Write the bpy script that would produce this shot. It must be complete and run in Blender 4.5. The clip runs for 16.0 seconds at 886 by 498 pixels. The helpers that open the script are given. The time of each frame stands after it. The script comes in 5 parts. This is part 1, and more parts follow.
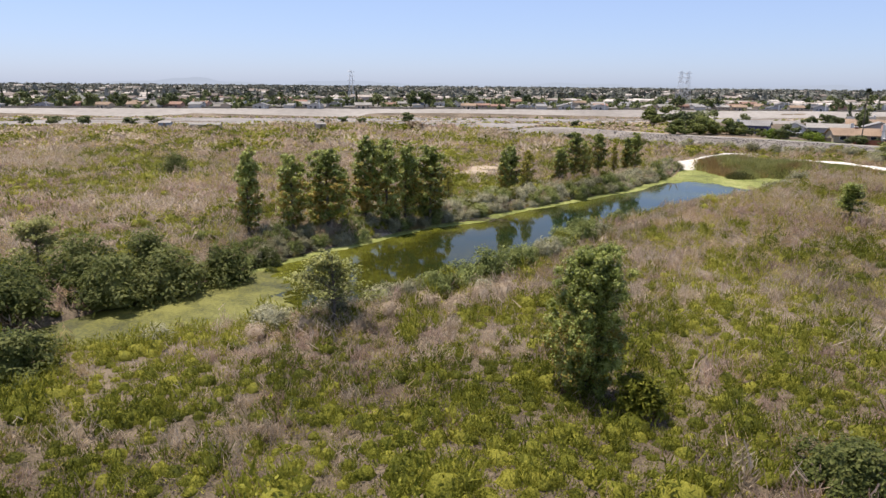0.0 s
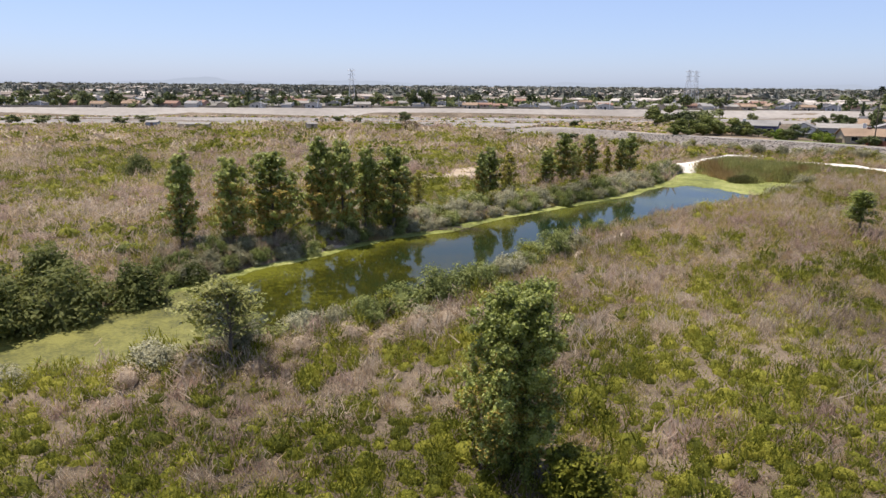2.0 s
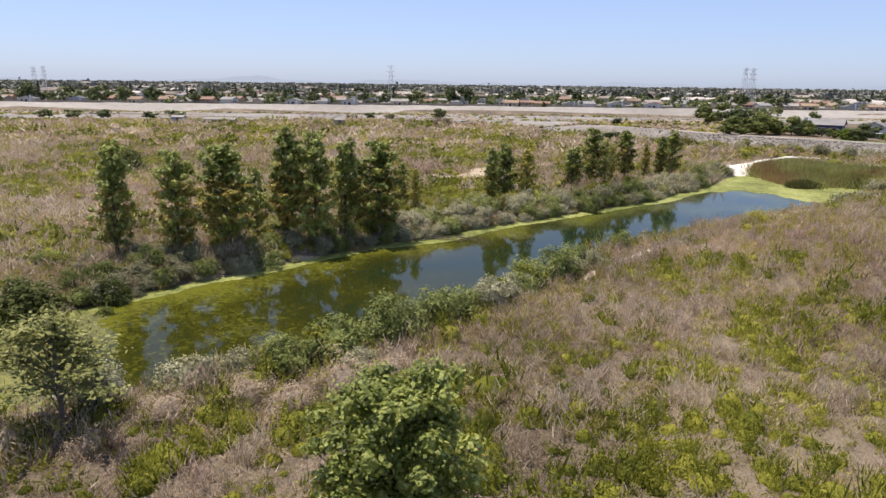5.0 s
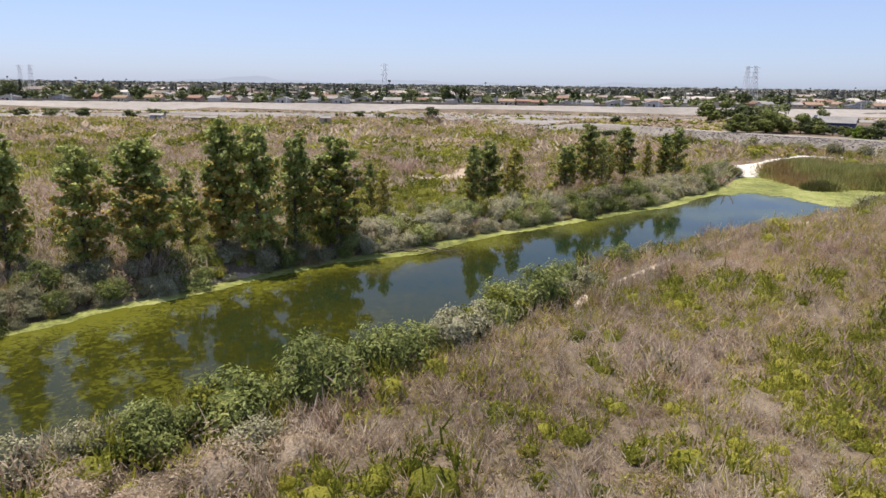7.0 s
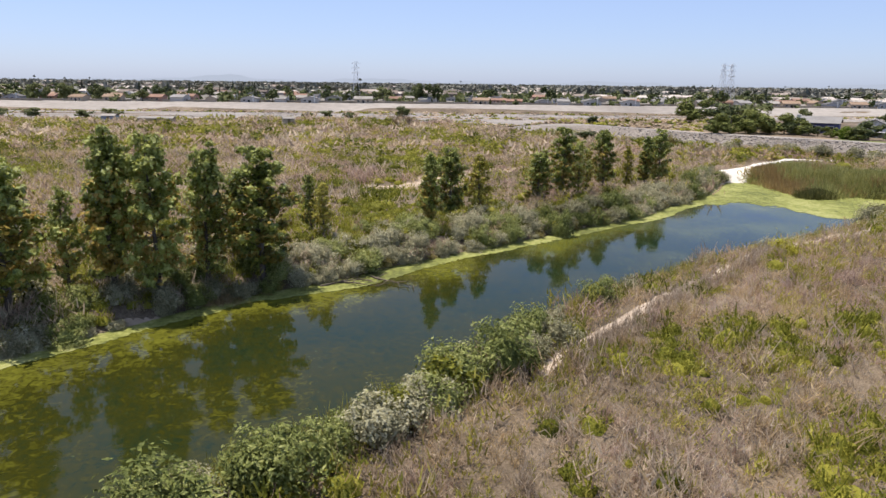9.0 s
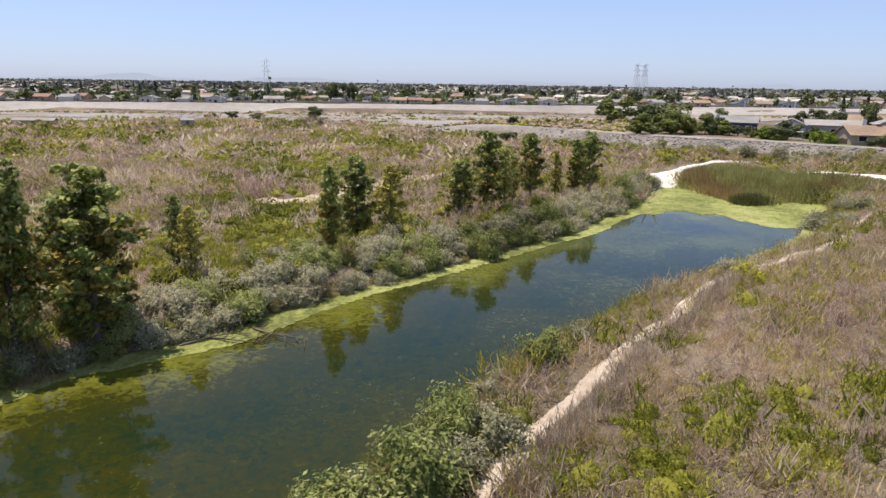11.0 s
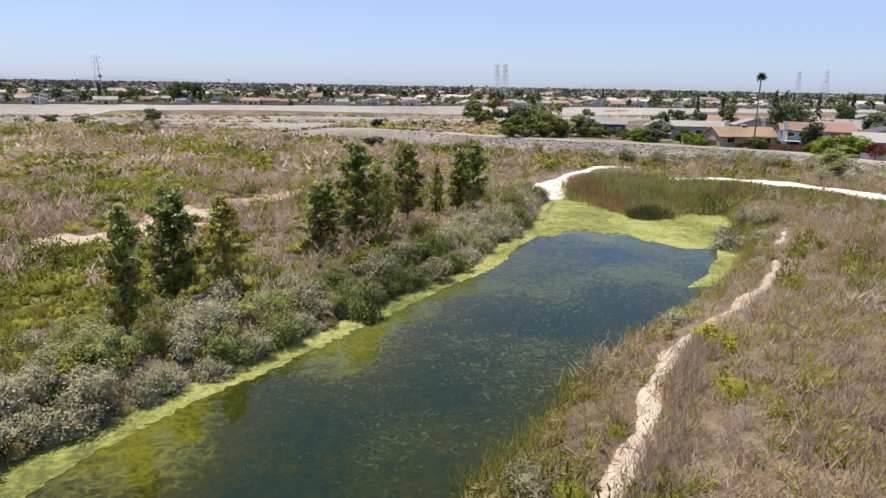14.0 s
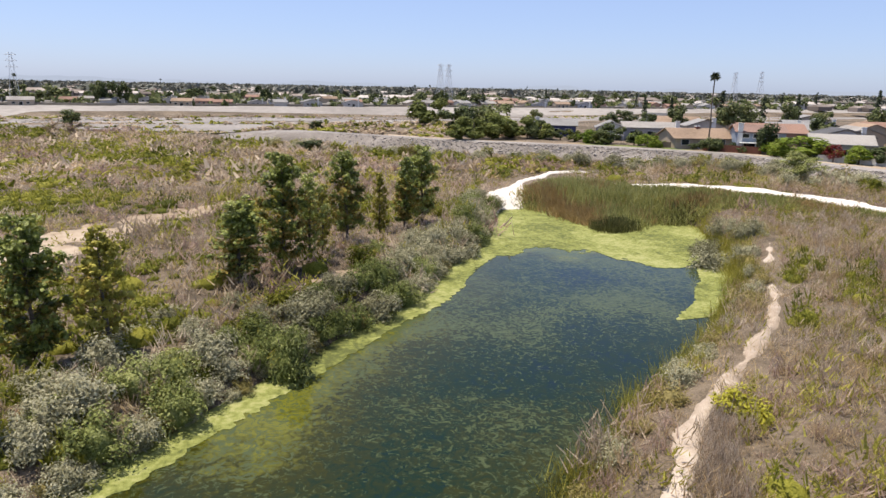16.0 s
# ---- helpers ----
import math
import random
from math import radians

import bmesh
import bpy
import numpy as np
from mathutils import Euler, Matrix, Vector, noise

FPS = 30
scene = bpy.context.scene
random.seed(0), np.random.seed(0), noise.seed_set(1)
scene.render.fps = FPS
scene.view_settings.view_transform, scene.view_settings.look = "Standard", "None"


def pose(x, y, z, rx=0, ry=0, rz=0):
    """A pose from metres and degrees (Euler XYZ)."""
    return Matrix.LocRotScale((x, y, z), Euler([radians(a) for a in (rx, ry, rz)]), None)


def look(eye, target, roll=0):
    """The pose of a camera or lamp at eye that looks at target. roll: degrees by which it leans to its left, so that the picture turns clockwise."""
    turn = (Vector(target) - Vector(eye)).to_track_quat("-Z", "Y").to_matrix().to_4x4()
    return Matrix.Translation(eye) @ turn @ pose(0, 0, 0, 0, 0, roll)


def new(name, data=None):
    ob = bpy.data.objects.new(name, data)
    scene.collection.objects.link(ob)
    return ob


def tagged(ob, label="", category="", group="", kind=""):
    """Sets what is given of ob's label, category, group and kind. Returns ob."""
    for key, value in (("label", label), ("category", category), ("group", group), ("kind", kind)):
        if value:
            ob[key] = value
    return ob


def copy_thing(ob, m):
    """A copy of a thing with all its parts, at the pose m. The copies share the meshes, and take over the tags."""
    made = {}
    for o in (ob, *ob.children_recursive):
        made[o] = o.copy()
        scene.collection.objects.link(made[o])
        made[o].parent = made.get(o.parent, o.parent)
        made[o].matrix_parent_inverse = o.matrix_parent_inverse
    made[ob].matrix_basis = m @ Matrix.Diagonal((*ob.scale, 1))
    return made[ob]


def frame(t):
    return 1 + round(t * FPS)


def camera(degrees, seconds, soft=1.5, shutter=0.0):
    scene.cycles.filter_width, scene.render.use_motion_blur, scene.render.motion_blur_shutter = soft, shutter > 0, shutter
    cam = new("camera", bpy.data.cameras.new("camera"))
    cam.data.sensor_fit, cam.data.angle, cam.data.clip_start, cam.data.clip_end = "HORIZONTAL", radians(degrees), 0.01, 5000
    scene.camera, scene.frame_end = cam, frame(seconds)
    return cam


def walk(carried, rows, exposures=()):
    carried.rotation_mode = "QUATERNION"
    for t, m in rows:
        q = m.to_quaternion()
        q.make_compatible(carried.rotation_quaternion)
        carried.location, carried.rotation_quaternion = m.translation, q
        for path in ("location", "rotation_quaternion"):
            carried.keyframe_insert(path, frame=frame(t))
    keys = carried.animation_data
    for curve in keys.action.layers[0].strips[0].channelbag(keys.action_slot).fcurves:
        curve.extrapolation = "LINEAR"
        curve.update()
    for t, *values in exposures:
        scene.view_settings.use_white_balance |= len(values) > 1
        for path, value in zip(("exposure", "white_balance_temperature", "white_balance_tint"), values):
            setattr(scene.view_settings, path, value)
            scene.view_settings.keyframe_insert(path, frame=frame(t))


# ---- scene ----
PLAN = 1.25   # metres to one unit of the plan
cam = camera(66.3, 16.0)
PATH = [
    (0, (0.183, -1.714, 19.062), (0.181, 0.23, 18.589), 0.5),
    (0.5, (1.71, 0.487, 18.773), (1.708, 2.43, 18.298), 0.5),
    (1, (3.098, 2.602, 18.721), (3.097, 4.546, 18.248), 0.5),
    (1.5, (4.368, 4.662, 18.686), (4.37, 6.605, 18.212), 0.5),
    (2, (5.544, 6.677, 18.648), (5.513, 8.62, 18.174), 0.5),
    (2.5, (6.569, 8.685, 18.634), (6.542, 10.628, 18.159), 0.6),
    (3, (7.549, 10.792, 18.593), (7.382, 12.728, 18.119), 0.6),
    (3.5, (8.413, 12.736, 18.49), (8.242, 14.672, 18.016), 0.7),
    (4, (9.225, 14.806, 18.186), (9.056, 16.742, 17.71), 0.7),
    (6.5, (12.034, 27.164, 15.778), (11.868, 29.099, 15.303), 0.7),
    (7, (12.375, 29.785, 15.787), (12.21, 31.721, 15.313), 0.7),
    (7.5, (12.714, 32.412, 15.817), (12.551, 34.347, 15.341), 0.8),
    (8, (13.087, 35.017, 15.836), (12.949, 36.954, 15.359), 0.8),
    (8.5, (13.431, 37.561, 15.826), (13.314, 39.499, 15.348), 0.7),
    (9, (13.786, 40.067, 15.801), (13.685, 42.006, 15.324), 0.7),
    (11.5, (14.788, 53.519, 15.578), (14.974, 55.453, 15.103), 0.9),
    (12, (15.024, 55.924, 15.579), (15.258, 57.853, 15.105), 1.0),
    (12.5, (15.245, 58.495, 15.566), (15.531, 60.417, 15.092), 1.0),
    (13, (15.505, 61.051, 15.581), (15.844, 62.965, 15.107), 1.0),
    (13.5, (15.864, 63.525, 15.556), (16.288, 65.423, 15.084), 1.0),
    (14, (16.186, 65.888, 15.557), (16.699, 67.764, 15.087), 1.0),
    (14.5, (16.611, 68.218, 15.522), (17.194, 70.073, 15.053), 1.1),
    (15, (17.119, 70.373, 15.473), (17.76, 72.209, 15.007), 1.0),
    (15.5, (17.732, 72.362, 15.455), (18.394, 74.191, 14.988), 1.0),
    (16, (18.498, 74.457, 15.402), (19.164, 76.284, 14.936), 1.1),
]
walk(cam, [(t, look(Vector(eye) * PLAN, Vector(target) * PLAN, roll)) for t, eye, target, roll in PATH])

# ------------------------------------------------------------------ light
SUN_AZ, SUN_EL = radians(-48.0), radians(72.0)   # azimuth from +y towards +x, height
sun_dir = Vector((math.sin(SUN_AZ) * math.cos(SUN_EL), math.cos(SUN_AZ) * math.cos(SUN_EL), math.sin(SUN_EL)))
world = bpy.data.worlds.new("sky")
scene.world = world
world.use_nodes = True
wn = world.node_tree.nodes
sky = wn.new("ShaderNodeTexSky")
sky.sky_type, sky.sun_disc = "NISHITA", False
sky.sun_elevation, sky.sun_rotation = SUN_EL, SUN_AZ
sky.altitude, sky.air_density, sky.dust_density, sky.ozone_density = 0.0, 0.85, 0.65, 8.0
wn["Background"].inputs["Strength"].default_value = 0.115
tint = wn.new("ShaderNodeMix")
tint.data_type, tint.blend_type = "RGBA", "MULTIPLY"
tint.inputs["Factor"].default_value, tint.inputs["B"].default_value = 1.0, (1.05, 0.985, 1.09, 1)
world.node_tree.links.new(sky.outputs[0], tint.inputs["A"])
veil = wn.new("ShaderNodeMix")   # even marine haze over the whole sky
veil.data_type = "RGBA"
veil.inputs["Factor"].default_value, veil.inputs["B"].default_value = 0.47, (3.35, 4.0, 5.55, 1)
world.node_tree.links.new(tint.outputs["Result"], veil.inputs["A"])
world.node_tree.links.new(veil.outputs["Result"], wn["Background"].inputs["Color"])
sun = new("sun", bpy.data.lights.new("sun", "SUN"))
sun.data.energy, sun.data.angle, sun.data.color = 5.2, radians(0.53), (1.0, 0.895, 0.77)
sun.matrix_world = look((0, 0, 80), Vector((0, 0, 80)) - sun_dir)
scene.view_settings.exposure = 0.46

# ------------------------------------------------------------------ materials
def material(name, colours, scale=1.0, rough=0.8, bump=0.0, bump_scale=8.0, leafy=0.0, big=0.06, island=0.0, metal=0.0, spec=0.3, obj_rand=0.0, grain=0.0, gloss=0.12):
    """Colours blended by a fine and a broad noise in world metres; leafy lets light through; island varies piece by piece."""
    m = bpy.data.materials.new(name)
    m.use_nodes = True
    nt = m.node_tree
    n, l = nt.nodes, nt.links
    p = n["Principled BSDF"]
    geo = n.new("ShaderNodeNewGeometry")
    fine = n.new("ShaderNodeTexNoise")
    fine.inputs["Scale"].default_value, fine.inputs["Detail"].default_value = scale, 5.0
    broad = n.new("ShaderNodeTexNoise")
    broad.inputs["Scale"].default_value, broad.inputs["Detail"].default_value = scale * big, 3.0
    for t in (fine, broad):
        l.new(geo.outputs["Position"], t.inputs["Vector"])
    add = n.new("ShaderNodeMath"); add.operation = "MULTIPLY_ADD"
    l.new(broad.outputs["Fac"], add.inputs[0])
    add.inputs[1].default_value = 1.25
    half = n.new("ShaderNodeMath"); half.operation = "MULTIPLY_ADD"
    l.new(fine.outputs["Fac"], half.inputs[0])
    half.inputs[1].default_value, half.inputs[2].default_value = 0.9, -0.575
    l.new(half.outputs[0], add.inputs[2])
    fac = add.outputs[0]
    if leafy or grain:
        gn = n.new("ShaderNodeTexNoise")
        gn.inputs["Scale"].default_value, gn.inputs["Detail"].default_value = grain or 9.0, 4.0
        l.new(geo.outputs["Position"], gn.inputs["Vector"])
        g2 = n.new("ShaderNodeMath"); g2.operation = "MULTIPLY_ADD"
        l.new(gn.outputs["Fac"], g2.inputs[0])
        g2.inputs[1].default_value = 1.1
        l.new(fac, g2.inputs[2])
        g3 = n.new("ShaderNodeMath"); g3.operation = "SUBTRACT"
        l.new(g2.outputs[0], g3.inputs[0]); g3.inputs[1].default_value = 0.55
        fac = g3.outputs[0]
        bump, bump_scale = bump or 0.7, 12.0
    for amount, node, sock in ((island, geo, "Random Per Island"), (obj_rand, n.new("ShaderNodeObjectInfo"), "Random")):
        if amount:
            k = n.new("ShaderNodeMath"); k.operation = "MULTIPLY_ADD"
            l.new(node.outputs[sock], k.inputs[0])
            k.inputs[1].default_value = amount
            l.new(fac, k.inputs[2])
            k2 = n.new("ShaderNodeMath"); k2.operation = "SUBTRACT"
            l.new(k.outputs[0], k2.inputs[0])
            k2.inputs[1].default_value = amount / 2
            fac = k2.outputs[0]
    ramp = n.new("ShaderNodeValToRGB")
    l.new(fac, ramp.inputs["Fac"])
    e = ramp.color_ramp.elements
    while len(e) < len(colours):
        e.new(0.5)
    for i, c in enumerate(colours):
        e[i].position = 0.22 + 0.56 * i / max(1, len(colours) - 1)
        e[i].color = (*c, 1)
    l.new(ramp.outputs["Color"], p.inputs["Base Color"])
    p.inputs["Roughness"].default_value, p.inputs["Metallic"].default_value = rough, metal
    p.inputs["Specular IOR Level"].default_value = gloss if leafy else spec
    if bump:
        bn = n.new("ShaderNodeTexNoise")
        bn.inputs["Scale"].default_value, bn.inputs["Detail"].default_value = bump_scale, 6.0
        l.new(geo.outputs["Position"], bn.inputs["Vector"])
        b = n.new("ShaderNodeBump")
        b.inputs["Strength"].default_value, b.inputs["Distance"].default_value = bump, 0.15
        l.new(bn.outputs["Fac"], b.inputs["Height"])
        l.new(b.outputs["Normal"], p.inputs["Normal"])
    if leafy:
        tr = n.new("ShaderNodeBsdfTranslucent")
        l.new(ramp.outputs["Color"], tr.inputs["Color"])
        mix = n.new("ShaderNodeMixShader")
        mix.inputs["Fac"].default_value = leafy
        l.new(p.outputs[0], mix.inputs[1])
        l.new(tr.outputs[0], mix.inputs[2])
        l.new(mix.outputs[0], n["Material Output"].inputs["Surface"])
    return m


M_GROUND = material("dry_soil", [(0.065, 0.05, 0.033), (0.125, 0.097, 0.066), (0.20, 0.158, 0.112)], 0.9, 0.95, 0.8, 6.0, grain=7.0)
M_SAND = material("pale_sand", [(0.27, 0.215, 0.16), (0.37, 0.305, 0.24), (0.46, 0.39, 0.32)], 1.6, 0.95, 0.5, 9.0)
M_WHITE_SAND = material("white_sand", [(0.55, 0.51, 0.45), (0.68, 0.64, 0.58)], 0.8, 0.95, 0.3, 6.0)
M_CLEARING = material("bare_tan_soil", [(0.21, 0.155, 0.10), (0.30, 0.235, 0.165), (0.39, 0.32, 0.24)], 0.8, 0.95, 0.5, 5.0)
M_GREEN = material("brush_leaves", [(0.075, 0.086, 0.012), (0.18, 0.19, 0.024), (0.35, 0.335, 0.055)], 0.8, 0.55, leafy=0.42, island=0.45)
M_GREY = material("dry_brush_twigs", [(0.27, 0.21, 0.145), (0.47, 0.375, 0.275), (0.66, 0.55, 0.42)], 0.9, 0.85, leafy=0.5, island=0.55)
M_PINK = material("reddish_dead_twigs", [(0.25, 0.17, 0.13), (0.42, 0.305, 0.24), (0.58, 0.45, 0.365)], 0.9, 0.85, leafy=0.5, island=0.55)
M_DRY = material("dry_grass", [(0.30, 0.22, 0.12), (0.46, 0.345, 0.195), (0.60, 0.47, 0.29)], 0.7, 0.85, leafy=0.5, island=0.55)
M_OLIVE = material("olive_weeds", [(0.18, 0.17, 0.03), (0.33, 0.305, 0.055), (0.47, 0.425, 0.10)], 0.7, 0.7, leafy=0.3, island=0.4)
M_SILVER = material("silvery_leaves", [(0.16, 0.155, 0.085), (0.31, 0.298, 0.18), (0.47, 0.447, 0.30)], 0.9, 0.55, leafy=0.25, island=0.45)
M_WILLOW = material("willow_leaves", [(0.09, 0.11, 0.028), (0.205, 0.235, 0.066), (0.37, 0.385, 0.145)], 0.9, 0.45, leafy=0.25, island=0.45)
M_POPLAR = material("cottonwood_leaves", [(0.10, 0.127, 0.025), (0.255, 0.295, 0.054), (0.46, 0.485, 0.14)], 1.1, 0.34, leafy=0.38, island=0.5, obj_rand=0.2, gloss=0.45)
M_YELLOW = material("yellowing_leaves", [(0.15, 0.12, 0.03), (0.31, 0.23, 0.05), (0.46, 0.33, 0.09)], 1.1, 0.5, leafy=0.3, island=0.5)
M_BARK = material("grey_bark", [(0.08, 0.065, 0.05), (0.17, 0.14, 0.115)], 6.0, 0.9, 0.6, 14.0)
M_REED = material("reeds", [(0.16, 0.17, 0.05), (0.30, 0.305, 0.10), (0.45, 0.43, 0.17)], 0.35, 0.6, leafy=0.4, island=0.4)
M_REED_BROWN = material("brown_reeds", [(0.24, 0.17, 0.07), (0.40, 0.29, 0.13)], 0.5, 0.7, leafy=0.4, island=0.4)
M_ALGAE = material("floating_algae", [(0.08, 0.092, 0.02), (0.15, 0.167, 0.036), (0.215, 0.232, 0.060), (0.29, 0.295, 0.11)], 0.9, 0.8, 0.6, 16.0, big=0.12, grain=3.0)
M_ROCK = material("grey_riprap", [(0.19, 0.165, 0.14), (0.28, 0.25, 0.22), (0.38, 0.35, 0.31)], 1.2, 0.9, 0.5, 6.0, island=0.7)
M_GRAVEL = material("pale_gravel", [(0.155, 0.141, 0.128), (0.215, 0.198, 0.182), (0.27, 0.25, 0.23)], 0.5, 0.95, 0.4, 4.0)
M_CONCRETE = material("weathered_concrete", [(0.20, 0.183, 0.165), (0.255, 0.235, 0.213), (0.31, 0.288, 0.262)], 0.25, 0.9, 0.2, 2.0)


def water_material():
    m = bpy.data.materials.new("pond_water")
    m.use_nodes = True
    n, l = m.node_tree.nodes, m.node_tree.links
    p = n["Principled BSDF"]
    geo = n.new("ShaderNodeNewGeometry")
    weed = n.new("ShaderNodeTexNoise")
    weed.inputs["Scale"].default_value, weed.inputs["Detail"].default_value, weed.inputs["Distortion"].default_value = 1.7, 9.0, 1.2
    patch = n.new("ShaderNodeTexNoise")
    patch.inputs["Scale"].default_value, patch.inputs["Detail"].default_value = 0.09, 3.0
    for t in (weed, patch):
        l.new(geo.outputs["Position"], t.inputs["Vector"])
    # submerged weed: dark water, olive weed nearer the west shore and the southern end
    near = n.new("ShaderNodeAttribute"); near.attribute_name = "shallow"
    s = n.new("ShaderNodeMath"); s.operation = "MULTIPLY_ADD"
    l.new(weed.outputs["Fac"], s.inputs[0]); s.inputs[1].default_value = 0.5
    l.new(near.outputs["Fac"], s.inputs[2])
    s2 = n.new("ShaderNodeMath"); s2.operation = "MULTIPLY_ADD"
    l.new(patch.outputs["Fac"], s2.inputs[0]); s2.inputs[1].default_value = 0.5
    l.new(s.outputs[0], s2.inputs[2])
    ramp = n.new("ShaderNodeValToRGB")
    e = ramp.color_ramp.elements
    e.new(0.5); e.new(0.7)
    for i, (pos, c) in enumerate(((0.38, (0.004, 0.012, 0.027)), (0.56, (0.007, 0.018, 0.009)), (0.80, (0.026, 0.027, 0.004)), (1.0, (0.105, 0.108, 0.014)))):
        e[i].position, e[i].color = pos, (*c, 1)
    l.new(s2.outputs[0], ramp.inputs["Fac"])
    # weed that reaches the surface: a fine broken mat of stems in the northern part
    mat_n = n.new("ShaderNodeTexNoise")
    mat_n.inputs["Scale"].default_value, mat_n.inputs["Detail"].default_value, mat_n.inputs["Distortion"].default_value = 1.5, 12.0, 2.2
    mat_n.inputs["Roughness"].default_value = 0.72
    l.new(geo.outputs["Position"], mat_n.inputs["Vector"])
    top = n.new("ShaderNodeAttribute"); top.attribute_name = "weed"
    m1 = n.new("ShaderNodeMath"); m1.operation = "MULTIPLY_ADD"
    l.new(top.outputs["Fac"], m1.inputs[0]); m1.inputs[1].default_value = 0.16
    l.new(mat_n.outputs["Fac"], m1.inputs[2])
    m2 = n.new("ShaderNodeMath"); m2.operation = "MULTIPLY_ADD"
    l.new(patch.outputs["Fac"], m2.inputs[0]); m2.inputs[1].default_value = 0.34
    l.new(m1.outputs[0], m2.inputs[2])
    edge = n.new("ShaderNodeMapRange")
    edge.inputs["From Min"].default_value, edge.inputs["From Max"].default_value = 0.808, 0.878
    l.new(m2.outputs[0], edge.inputs["Value"])
    mixc = n.new("ShaderNodeMix"); mixc.data_type = "RGBA"
    l.new(edge.outputs[0], mixc.inputs["Factor"])
    l.new(ramp.outputs["Color"], mixc.inputs["A"])
    mixc.inputs["B"].default_value = (0.054, 0.069, 0.027, 1)
    rough = n.new("ShaderNodeMath"); rough.operation = "MULTIPLY_ADD"
    l.new(edge.outputs[0], rough.inputs[0]); rough.inputs[1].default_value, rough.inputs[2].default_value = 0.12, 0.03
    l.new(rough.outputs[0], p.inputs["Roughness"])
    l.new(mixc.outputs["Result"], p.inputs["Base Color"])
    p.inputs["IOR"].default_value, p.inputs["Specular IOR Level"].default_value = 1.33, 0.25
    rip = n.new("ShaderNodeTexNoise")
    rip.inputs["Scale"].default_value, rip.inputs["Detail"].default_value = 2.2, 4.0
    l.new(geo.outputs["Position"], rip.inputs["Vector"])
    b = n.new("ShaderNodeBump")
    b.inputs["Strength"].default_value, b.inputs["Distance"].default_value = 0.06, 0.05
    l.new(rip.outputs["Fac"], b.inputs["Height"])
    l.new(b.outputs["Normal"], p.inputs["Normal"])
    return m


M_WATER = water_material()

# ------------------------------------------------------------------ geometry helpers
rng = np.random.default_rng(7)


def part(name, bm, mat, parent=None, label=""):
    me = bpy.data.meshes.new(name)
    bm.to_mesh(me)
    bm.free()
    me.materials.append(mat)
    ob = new(name, me)
    ob.parent = parent
    return tagged(ob, label)


def mesh_of(name, verts, faces, mat, smooth=False):
    """A mesh object from arrays: verts (n, 3), faces (m, k)."""
    me = bpy.data.meshes.new(name)
    verts, faces = np.asarray(verts, np.float32), np.asarray(faces, np.int32)
    k = faces.shape[1]
    me.vertices.add(len(verts)); me.vertices.foreach_set("co", verts.ravel())
    me.loops.add(faces.size); me.loops.foreach_set("vertex_index", faces.ravel())
    me.polygons.add(len(faces))
    me.polygons.foreach_set("loop_start", np.arange(len(faces), dtype=np.int32) * k)
    me.polygons.foreach_set("use_smooth", np.full(len(faces), smooth))
    me.update(calc_edges=True)
    me.materials.append(mat)
    return new(name, me)


def smooth_noise(x, y, seed=0):
    """Cheap smooth value noise, about -1 to 1, with wavelength about 1."""
    r = np.random.default_rng(seed)
    out = np.zeros(np.broadcast(x, y).shape)
    for _ in range(7):
        a, f, ph = r.uniform(0, 2 * np.pi), r.uniform(0.6, 1.7), r.uniform(0, 2 * np.pi)
        out = out + np.sin(2 * np.pi * f * 0.5 * (x * np.cos(a) + y * np.sin(a)) + ph + 0.9 * np.sin(3.1 * (y * np.cos(a) - x * np.sin(a)) * 0.6 + ph * 2))
    return out / 3.2


def line_distance(x, y, pts):
    """Distance of points to a polyline."""
    d = np.full(np.broadcast(x, y).shape, 1e9)
    for (ax, ay), (bx, by) in zip(pts[:-1], pts[1:]):
        ux, uy = bx - ax, by - ay
        t = np.clip(((x - ax) * ux + (y - ay) * uy) / (ux * ux + uy * uy), 0, 1)
        d = np.minimum(d, np.hypot(x - ax - t * ux, y - ay - t * uy))
    return d


def inside(x, y, pts):
    c = np.zeros(np.broadcast(x, y).shape, bool)
    for (ax, ay), (bx, by) in zip(pts, pts[1:] + pts[:1]):
        hit = ((ay > y) != (by > y)) & (x < (bx - ax) * (y - ay) / (by - ay + 1e-12) + ax)
        c ^= hit
    return c


def depth_in(x, y, pts):
    """Signed distance into a polygon: positive inside."""
    d = line_distance(x, y, pts + pts[:1])
    return np.where(inside(x, y, pts), d, -d)


# ------------------------------------------------------------------ the plan
WATER = 1.1
POND = [(-31, 44), (-27.5, 49.5), (-23, 56), (-18.9, 62.8), (-14.4, 69.5), (-8, 77), (-2.8, 84.2), (2.3, 88), (7.2, 93.6), (14, 100), (19, 104.6), (27.6, 113),
        (32.6, 117.6), (37.7, 125), (42.3, 130.3), (49.0, 142), (52, 148), (57, 148), (62, 141), (68, 138), (69, 133), (64.5, 124), (60.5, 118.5), (57, 114.2), (52.4, 109.2), (49.9, 107.2),
        (41.6, 101.4), (33.9, 96.3), (28.7, 92), (22.1, 85), (17.4, 79.5), (14, 74), (10, 68.5), (6, 63.5), (2.5, 60), (-1, 56.5), (-5, 52.5), (-9, 49), (-14, 46), (-22, 41.5), (-29, 40)]
PATH_LINE = [(17, 70), (19.4, 74.0), (21.8, 76.8), (26.1, 82.7), (30.2, 87.0), (32.8, 90.4), (35.4, 93.2), (37.3, 94.6), (41.9, 97.4), (47.5, 101.3), (53.0, 106.4), (55.7, 109.9), (60, 114), (66, 120)]
BEACH_W = [(52.5, 147.0), (55.5, 153), (61.5, 160.5), (69, 165.5), (78, 168)]
